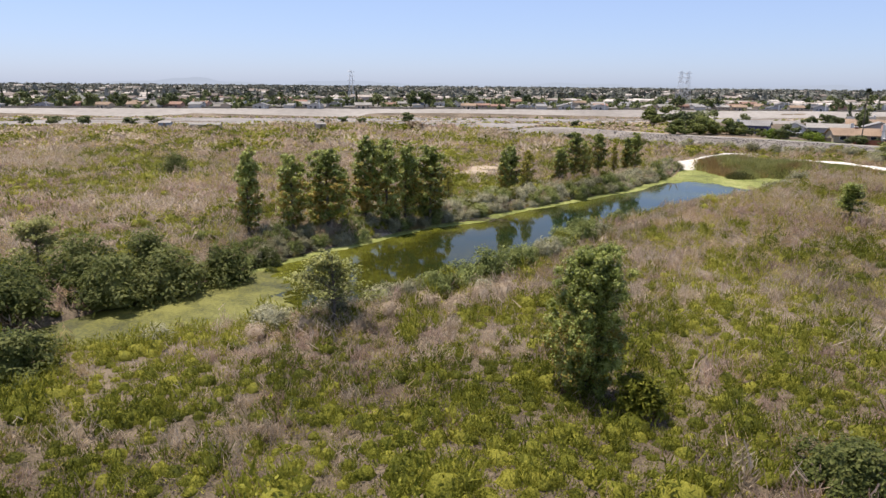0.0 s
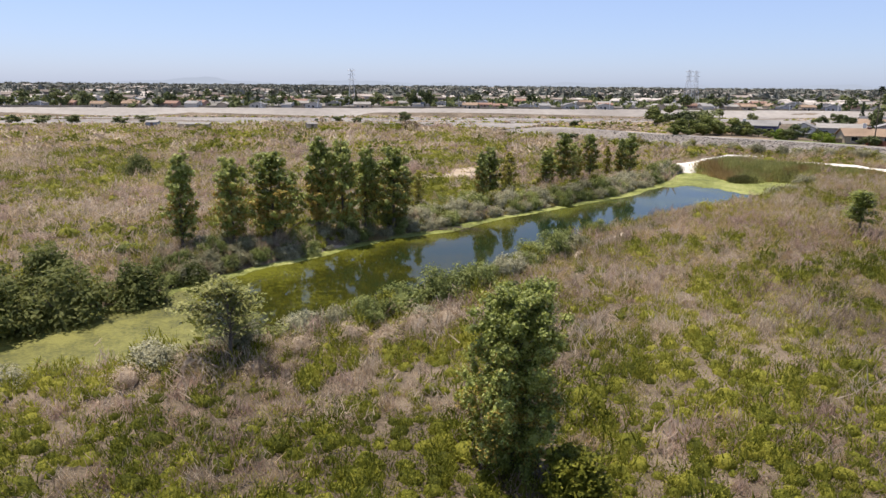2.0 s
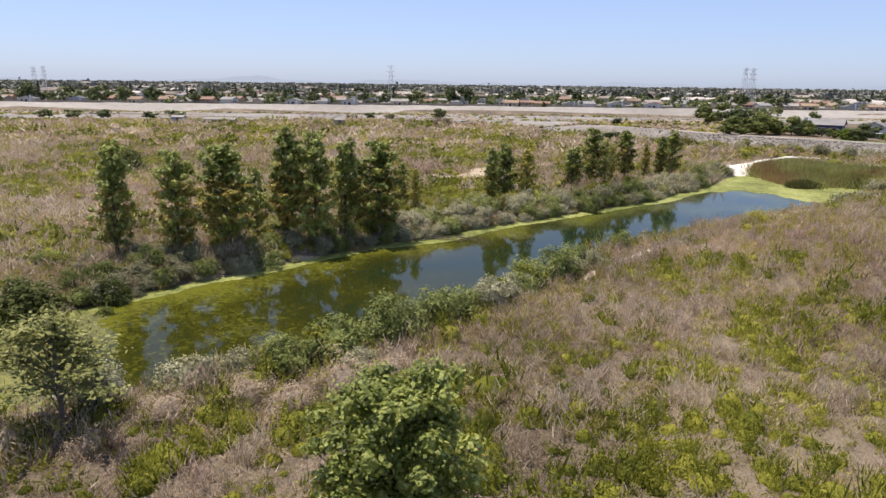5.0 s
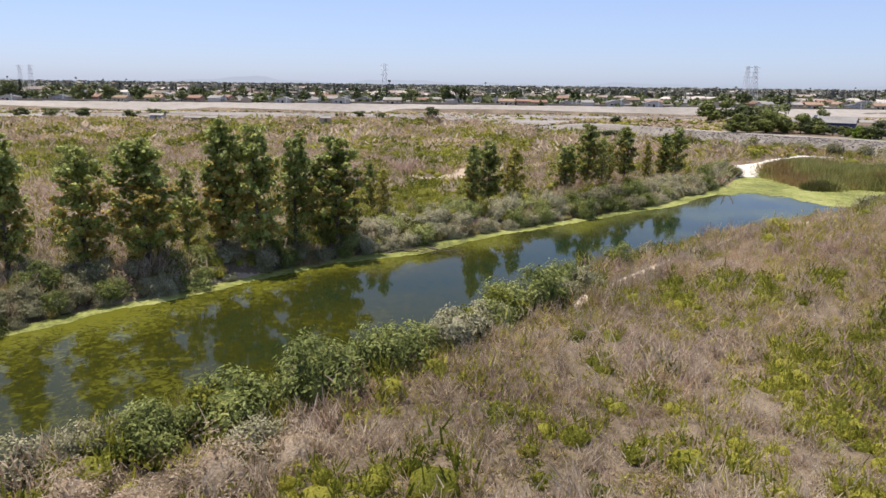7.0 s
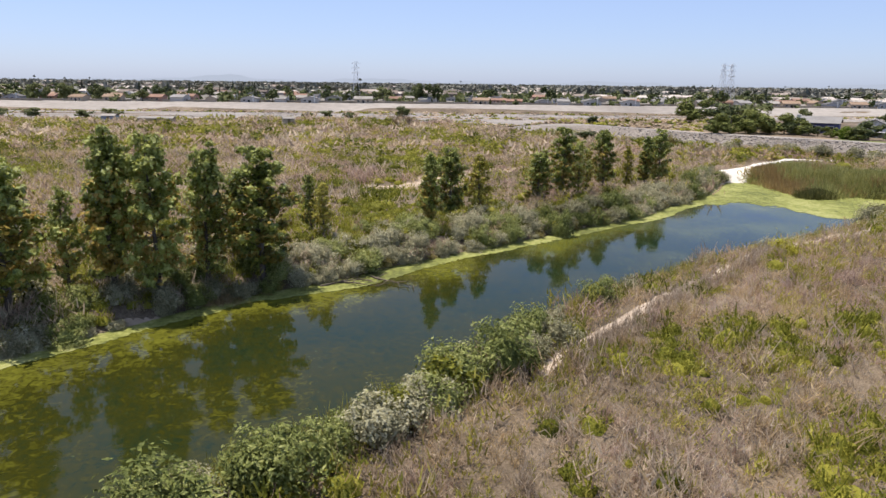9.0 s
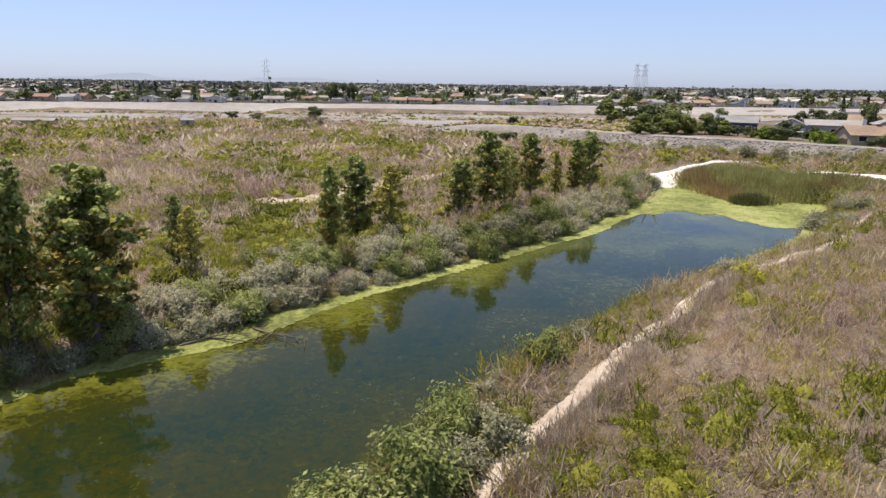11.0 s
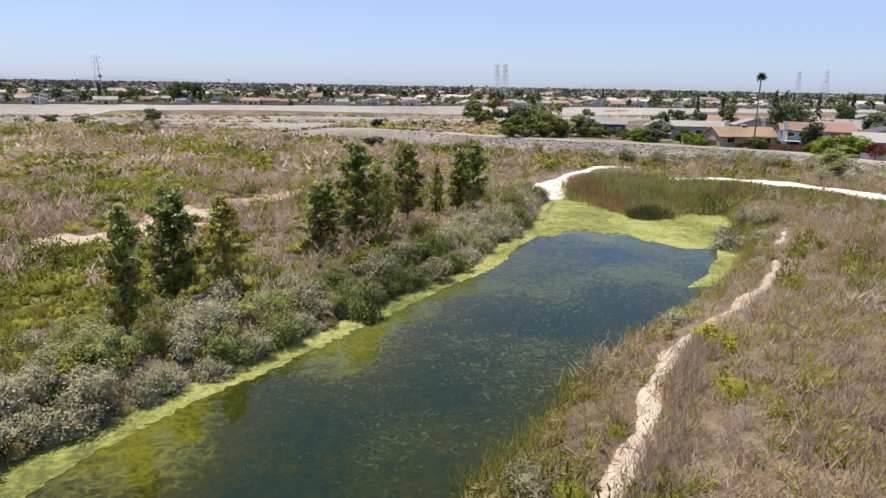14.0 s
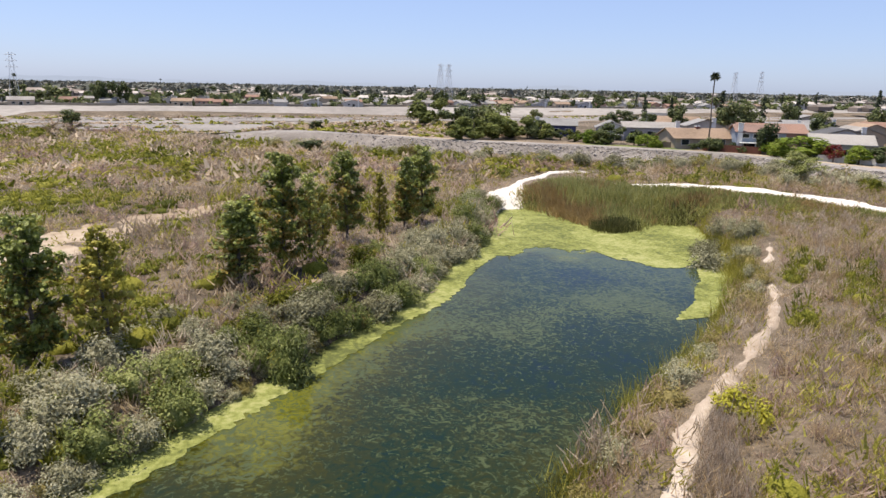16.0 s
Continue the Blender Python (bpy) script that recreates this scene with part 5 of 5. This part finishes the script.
def conifer(seed, n, leaf):
    r = np.random.default_rng(seed)
    ob = new("conifer")
    under(mesh_of("trunk", *tube([(0, 0, -0.02), (0, 0, 0.9)], [0.025, 0.006]), M_BARK, True), ob)
    h = r.uniform(0.08, 1.0, n) ** 0.9
    tier = 0.75 + 0.35 * np.sin(h * 40)
    rad = (1.03 - h) * 0.22 * tier * np.sqrt(r.uniform(0.2, 1, n)) + 0.01
    a = r.uniform(0, 2 * np.pi, n)
    p = np.stack([rad * np.cos(a), rad * np.sin(a), h], 1)
    under(mesh_of("crown", *leaves(p, np.stack([np.cos(a), np.sin(a), np.full(n, 0.7)], 1), leaf, 0.5, r), M_FAR_DARK), ob)
    return ob


def palm(seed, slim=1.0):
    """A fan palm of height 1: slender trunk, skirt and crown of fronds."""
    r = np.random.default_rng(seed)
    ob = new("palm_tree")
    under(mesh_of("trunk", *tube([(0, 0, -0.01), (0.004, 0, 0.3), (-0.004, 0.003, 0.65), (0, 0, 0.95)], [0.018 * slim, 0.013 * slim, 0.011 * slim, 0.012 * slim]), M_BARK, True), ob)
    n = 150
    a, e = r.uniform(0, 2 * np.pi, n), r.uniform(-0.9, 1.2, n)
    tip = np.stack([np.cos(a) * np.cos(e), np.sin(a) * np.cos(e), np.sin(e) - 0.25], 1) * 0.075 * r.uniform(0.7, 1.1, (n, 1)) + np.array([0, 0, 0.955])
    under(mesh_of("crown", *blades(np.tile([0, 0, 0.95], (n, 1)), tip, 0.007, r), M_FAR_DARK), ob)
    return ob


def put(src, x, y, h, w, label, category="tree", group="", dz=-0.05):
    m = pose(x, y, ground_z(x, y) + dz, 0, 0, (x * 37 + y * 11) % 360) @ Matrix.Diagonal((w, w, h, 1))
    return tagged(copy_thing(src, m), label, category, group)


M_WILLOW_PALE = material("pepper_tree_leaves", [(0.085, 0.10, 0.025), (0.155, 0.18, 0.045), (0.24, 0.26, 0.08)], 0.6, 0.6, leafy=0.25, island=0.5)
BROAD = [round_tree("broad_tree", 400 + i, 1500, 0.038, M_FAR_LEAF, trunk=0.1, mid=0.52, tall=0.38) for i in range(3)]
FARB = [round_tree("broad_tree", 405 + i, 240, 0.085, M_FAR_LEAF, trunk=0.12) for i in range(3)]
HEDGE = round_tree("hedge", 410, 1900, 0.032, M_HEDGE, trunk=0.03, mid=0.48, tall=0.4)
REDB = round_tree("red_shrub", 411, 800, 0.035, M_RED, trunk=0.05)
WEEP = round_tree("willow_tree", 412, 2400, 0.034, M_WILLOW_PALE, trunk=0.03, mid=0.46, tall=0.4)
CONE = [conifer(420 + i, 300, 0.045) for i in range(2)]
PALM = palm(430, 0.7)
put(PALM, 110.9, 180.7, 14.4, 14.4, "very tall slender fan palm beside the gardens", "palm")
put(WEEP, 80.0, 258.5, 9.4, 14.5, "large dark green spreading oak at the river's edge")
put(WEEP, 73.0, 207.0, 6.0, 10.5, "drooping pale green pepper tree on the flood bank")
put(WEEP, 78.5, 209.0, 7.0, 11.0, "drooping pale green pepper tree on the flood bank")
put(WEEP, 84.5, 212.0, 6.2, 11.0, "drooping pale green pepper tree on the flood bank")
put(BROAD[1], 84.0, 226.0, 8.4, 15.0, "dome-shaped dark green tree behind the pepper trees")
put(BROAD[2], 76.0, 222.0, 7.4, 12.0, "dome-shaped dark green tree behind the pepper trees")
put(BROAD[1], 91.0, 214.0, 5.0, 6.5, "dark green tree beside the blue house")
put(BROAD[2], 99.0, 195.5, 4.6, 6.6, "round dark green tree on the lawn")
put(HEDGE, 112.6, 161.2, 4.6, 13.0, "large bright green clipped hedge", "hedge")
put(REDB, 114.8, 156.2, 3.4, 4.6, "dark red shrub beside the hedge", "shrub")
put(BROAD[0], 115.0, 170.5, 6.0, 6.0, "dark bronze-green garden tree")
put(HEDGE, 116.5, 153.0, 3.6, 6.5, "round light green garden tree")
put(BROAD[1], 119.0, 150.5, 3.0, 5.0, "low grey-green garden shrub by the white fence", "shrub")
for k, (x, y, h, w) in enumerate([(104, 189, 2.0, 4), (108.5, 178.5, 2.0, 4), (95.5, 200, 2.2, 5), (91, 206, 2.4, 5), (106.5, 197, 2.6, 5), (112, 199, 2.2, 4), (102, 184.5, 2.0, 4)]):
    put((HEDGE, BROAD[k % 3])[k % 2], x, y, h, w, "leafy green garden shrub by the fence", "shrub", "garden shrubs")
rh = np.random.default_rng(133)
for k in range(34):
    t = rh.uniform()
    x, y = 88 + 36 * t + rh.normal(0, 2.0), 208 - 62 * t + rh.normal(0, 2.5) + 6 * math.sin(t * 3.1)
    if across_levee(np.array([x]), np.array([y]))[0] < 10:
        continue
    h = rh.uniform(1.4, 3.6)
    put((BROAD[k % 3], WEEP, HEDGE, BROAD[(k + 1) % 3])[k % 4], x, y, h, h * rh.uniform(1.3, 2.0), "leafy green garden shrub by the fence", "shrub", "garden shrubs")
put(WEEP, 69.0, 204.5, 4.2, 8.0, "drooping pale green pepper tree on the flood bank")
put(WEEP, 89.5, 208.5, 4.6, 8.5, "drooping pale green pepper tree on the flood bank")
for k, (x, y, h, w) in enumerate([(149, 214, 9.4, 11), (158, 220, 7.5, 9), (134, 219, 8.5, 7), (166, 214, 9.5, 8), (127, 222, 6.5, 6), (186, 205, 8, 9), (178, 190, 6, 7), (145, 186, 5, 6), (156, 196, 6, 7), (204, 196, 8, 9), (190, 226, 7, 8), (130, 244, 5, 7),
                                  (160, 232, 7, 8), (214, 214, 8, 9), (166, 180, 5.5, 6), (170, 150, 7, 8), (182, 158, 6, 7), (200, 166, 7.5, 8), (222, 180, 8, 9), (152, 142, 6.5, 7), (240, 226, 9, 10), (108, 246, 5.5, 6), (140, 250, 6, 8)]):
    put(BROAD[k % 3], x, y, h, w, "broad green street tree among the houses", "tree", "street trees")
for k, (x, y, h) in enumerate([(172, 218, 10.5), (141, 231, 9), (166, 240, 11), (196, 203, 11), (203, 219, 12), (210, 214, 11), (178, 236, 10), (152, 258, 9)]):
    put(CONE[k % 2], x, y, h, h * 0.9, "tall dark conifer among the houses", "tree", "street trees")
rt = np.random.default_rng(131)
for k in range(230):
    d = 26 + 330 * rt.uniform() ** 1.4
    x = rt.uniform(-340 - d * 0.5, 420 + d * 0.9)
    y = np.interp(x, [p[0] for p in WALL_BASE], [p[1] for p in WALL_BASE]) + d
    u = rt.uniform()
    if u < 0.72:
        h = rt.uniform(3.5, 9.0)
        put(FARB[k % 3], x, y, h, h * rt.uniform(1.0, 1.5), "green street tree in the suburb", "tree", "street trees")
    elif u < 0.88:
        h = rt.uniform(6, 11)
        put(CONE[k % 2], x, y, h, h * rt.uniform(0.8, 1.2), "dark conifer in the suburb", "tree", "street trees")
    else:
        h = rt.uniform(8, 13)
        put(PALM, x, y, h, h, "fan palm in the suburb", "palm", "street trees")
for k, (x, y, h, w) in enumerate([(-20, 404, 11, 9), (-15, 402, 12, 9), (-9, 405, 11, 8), (-190, 372, 9, 11), (-204, 372, 10, 12), (-176, 380, 8, 10), (-238, 362, 11, 12)]):
    put(BROAD[k % 3], x, y, h, w, "tall dark eucalyptus on the far levee", "tree", "street trees")
for k, (x, y, h, w) in enumerate([(-16, 306, 5.4, 9), (-44, 297, 3.4, 7), (-52, 300, 3.0, 6), (-36, 297, 3.0, 6), (-123, 290, 4.4, 9), (-131, 285, 3.6, 8), (-149, 282, 4.4, 9), (-160, 280, 4.6, 10), (-170, 276, 4.2, 8), (46, 240, 2.6, 5), (40, 212, 2.4, 6)]):
    put(BROAD[k % 3], x, y, h, w, "dark green bush at the edge of the river bed", "bush", "bushes by the river bed")
discard(BROAD + FARB + [HEDGE, REDB, WEEP, PALM] + CONE)

# trees between the houses, and the far suburb to the horizon
rg = np.random.default_rng(136)
gd = 24 + 300 * rg.uniform(0, 1, 1050) ** 1.2
gx = rg.uniform(-360, 460, 1050) * (1 + gd / 700)
gy = np.interp(gx, [p[0] for p in WALL_BASE], [p[1] for p in WALL_BASE]) + gd
gs = rg.uniform(1.6, 4.2, 1050)
scatter("suburb_trees", M_FAR_LEAF, "leafy", gx, gy, gs, gs * rg.uniform(0.9, 1.7, 1050), 26, 0.34, 137, "dark green trees standing thickly between the houses", "trees")
M_TOWN = material("town_ground", [(0.10, 0.095, 0.078), (0.165, 0.152, 0.13), (0.24, 0.22, 0.195)], 0.03, 0.95)
tagged(sheet("town_ground", lambda x, y: wall_side(x, y) - 26, (-3400, 200, 3400, 3500), 50.0, lambda x, y: np.full(x.shape, 5.0), M_TOWN, 0.3, False), "dark streets and gardens of the suburb", "ground", kind="structure")
rf = np.random.default_rng(141)
d = 260 + 2900 * rf.uniform(0, 1, 5200) ** 1.15
a = rf.uniform(radians(-52), radians(62), 5200)
fx, fy = (d + 330) * np.sin(a), (d + 330) * np.cos(a)
ok = wall_side(fx, fy) > 200
fx, fy = fx[ok], fy[ok]
size = rf.uniform(3.5, 8.0, len(fx)) * (1 + np.hypot(fx, fy) / 2400)
# leaf colours made paler and greyer to stand in for distance haze
M_FAR_WOODS = material("hazed_distant_leaves", [(0.08, 0.086, 0.07), (0.14, 0.145, 0.122), (0.20, 0.20, 0.175)], 0.05, 0.8, leafy=0.1, island=0.6)
scatter("far_woods", M_FAR_WOODS, "silver", fx, fy, size, rf.uniform(3.6, 8.5, len(fx)), 13, 0.62, 142, "distant trees of the suburb reaching the horizon, greyed to imitate haze", "woods", ground=lambda x, y: np.full(x.shape, 4.6))


def far_roofs(n):
    r = np.random.default_rng(143)
    d = 560 + 1500 * r.uniform(0, 1, n) ** 1.4
    a = r.uniform(radians(-50), radians(60), n)
    x, y = d * np.sin(a), d * np.cos(a)
    w, dp, h = r.uniform(3.5, 6, n), r.uniform(3, 4.5, n), r.uniform(1.9, 2.6, n)
    big_ = r.uniform(0, 1, n) < 0.03
    w, dp, h = np.where(big_, w * 2.2, w), np.where(big_, dp * 1.5, dp), np.where(big_, 3.6, h)
    V, F = [], []
    shape = np.array([(-1, -1, 0), (1, -1, 0), (1, 1, 0), (-1, 1, 0), (-1, -1, 1), (1, -1, 1), (1, 1, 1), (-1, 1, 1), (-0.9, 0, 1.5), (0.9, 0, 1.5)], float)
    q = np.array([(0, 1, 5, 4), (1, 2, 6, 5), (2, 3, 7, 6), (3, 0, 4, 7), (4, 5, 9, 8), (6, 7, 8, 9), (5, 6, 9, 9), (7, 4, 8, 8)])
    V = np.stack([shape[None, :, 0] * w[:, None] + x[:, None], shape[None, :, 1] * dp[:, None] + y[:, None], shape[None, :, 2] * h[:, None] + 4.8], -1).reshape(-1, 3)
    F = (q[None] + 10 * np.arange(n)[:, None, None])
    me = bpy.data.meshes.new("far_houses")
    me.from_pydata(V.tolist(), [], [list(dict.fromkeys(f)) for f in F.reshape(-1, 4).tolist()])
    me.materials.append(material("far_house_paint", [(0.12, 0.10, 0.085), (0.24, 0.20, 0.17), (0.45, 0.41, 0.37)], 0.02, 0.9, island=0.9))
    return tagged(new("far_houses", me), "distant pale houses and sheds of the suburb", "houses", kind="stuff")


far_roofs(1500)

def far_ridge():
    """Plain backdrop of low hills far behind the suburb, glowing blue-grey to imitate marine haze."""
    m = bpy.data.materials.new("haze_glow")
    m.use_nodes = True
    p = m.node_tree.nodes["Principled BSDF"]
    # black base; the haze colour is put in as emission
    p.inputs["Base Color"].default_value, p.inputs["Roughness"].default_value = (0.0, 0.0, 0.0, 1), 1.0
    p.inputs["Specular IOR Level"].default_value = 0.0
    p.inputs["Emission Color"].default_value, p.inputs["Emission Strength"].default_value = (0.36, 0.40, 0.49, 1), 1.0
    a = np.linspace(radians(-60), radians(66), 160)
    top = 20 + 9 * smooth_noise(a * 9, a * 0, 145) + 5 * smooth_noise(a * 31, a * 0 + 1, 146)
    x, y = 3150 * np.sin(a), 3150 * np.cos(a)
    v = np.concatenate([np.stack([x, y, np.full(160, 3.0)], 1), np.stack([x, y, top], 1)])
    f = [[i, i + 1, 161 + i, 160 + i] for i in range(159)]
    return tagged(mesh_of("backdrop", v, f, m), "low hills beyond the suburb, glowing blue-grey in place of haze", "hills", kind="structure")


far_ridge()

# ------------------------------------------------------------------ pylons
M_STEEL = material("galvanised_steel", [(0.42, 0.43, 0.45), (0.55, 0.56, 0.58)], 2.0, 0.6, metal=0.2)


def strut(p, q, t):
    return tube([p, q], [t, t], 4)


def pylon(x, y, top, label):
    base = ground_z(x, y)
    H = top - base
    ob = new("pylon")
    half = lambda z: 0.085 * H * (1 - z / H) ** 1.2 + 0.022 * H
    corners = [(-1, -1), (1, -1), (1, 1), (-1, 1)]
    for cx, cy in corners:
        zs = np.linspace(0, H, 6)
        under(mesh_of("leg", *tube([(cx * half(z), cy * half(z), z) for z in zs], [0.08] * 6, 4), M_STEEL), ob)
    br = []
    zs = np.linspace(0, H * 0.98, 10)
    for z0, z1 in zip(zs[:-1], zs[1:]):
        for (ax, ay), (bx2, by2) in zip(corners, corners[1:] + corners[:1]):
            br.append(strut((ax * half(z0), ay * half(z0), z0), (bx2 * half(z1), by2 * half(z1), z1), 0.035))
            br.append(strut((bx2 * half(z0), by2 * half(z0), z0), (ax * half(z1), ay * half(z1), z1), 0.035))
    under(mesh_of("bracing", *join(br), M_STEEL), ob)
    for k, zz in enumerate((0.70, 0.83, 0.95)):
        L = 0.11 * H
        arm = [strut((-L, 0, zz * H), (L, 0, zz * H), 0.09)]
        for s in (-1, 1):
            arm.append(strut((s * L, 0, zz * H), (s * half(zz * H), 0, zz * H + 0.045 * H), 0.06))
        under(mesh_of("crossarm", *join(arm), M_STEEL), ob)
    ob.matrix_basis = pose(x, y, base - 0.1, 0, 0, 12)
    return tagged(ob, label, "pylon", "power pylons")


for x, y, top in ((-61.7, 457.6, 27.5), (163, 481.5, 29.0), (160.2, 459.4, 28.3), (-314, 476, 24.8), (-322, 498, 25.5), (383, 473, 29.5), (396, 462, 30.0)):
    pylon(x, y, top, "steel lattice power pylon standing above the suburb")


def bare_tree(x, y, h, seed):
    r = np.random.default_rng(seed)
    ob = new("dead_tree")
    under(mesh_of("trunk", *tube([(0, 0, 0), (0.1, 0, h * 0.3), (0, 0.1, h * 0.6)], [0.2, 0.14, 0.06]), M_GREY, True), ob)
    tw = []
    for _ in range(46):
        a, z0 = r.uniform(0, 2 * np.pi), h * r.uniform(0.12, 0.55)
        L = h * r.uniform(0.3, 0.55)
        mid = (math.cos(a) * L * 0.5, math.sin(a) * L * 0.5, z0 + L * 0.3)
        tip = (math.cos(a) * L + r.normal(0, 0.3), math.sin(a) * L + r.normal(0, 0.3), min(h, z0 + L * r.uniform(0.4, 0.9)))
        tw.append(tube([(0, 0, z0), mid, tip], [0.07, 0.05, 0.02], 4))
    tagged(under(mesh_of("branching", *join(tw), M_GREY, True), ob), kind="stuff")
    ob.matrix_basis = pose(x, y, ground_z(x, y) - 0.05)
    return tagged(ob, "bare grey dead tree at the edge of the brush", "tree")


bare_tree(-11.8, 250.0, 5.2, 151)
bare_tree(-8.0, 252.0, 4.2, 152)


def shed(x, y, w, d, h, mat, turn, label):
    ob = new("shed")
    part("wall", one_block(-w / 2, w / 2, -d / 2, d / 2, -0.2, h), WALLS["white"] if mat is None else mat, ob)
    part("roof", gable_roof(w, d, h, 0.5, True, 0.2, 0.08), ROOFS["pale"], ob)
    part("door", one_block(-0.45, 0.45, -d / 2 - 0.04, -d / 2 + 0.02, 0, min(1.9, h - 0.1)), M_FENCE_BROWN, ob)
    ob.matrix_basis = pose(x, y, ground_z(x, y), 0, 0, turn)
    return tagged(ob, label, "shed")


shed(-45.2, 249.0, 3.4, 3.0, 1.9, WALLS["cream"], 25, "small cream hut in the brush")
shed(-102.0, 250.0, 4.2, 3.0, 2.0, WALLS["bluegrey"], 5, "small blue-grey shed in the brush")
shed(-88.0, 252.0, 11.0, 3.0, 1.3, WALLS["cream"], 3, "long low cream shed at the edge of the brush")

# ------------------------------------------------------------------ true size: one unit of the plan above is PLAN metres
for ob in list(scene.objects):
    if ob.parent is None and ob.type in {"MESH", "EMPTY"}:
        ob.matrix_basis = Matrix.Scale(PLAN, 4) @ ob.matrix_basis
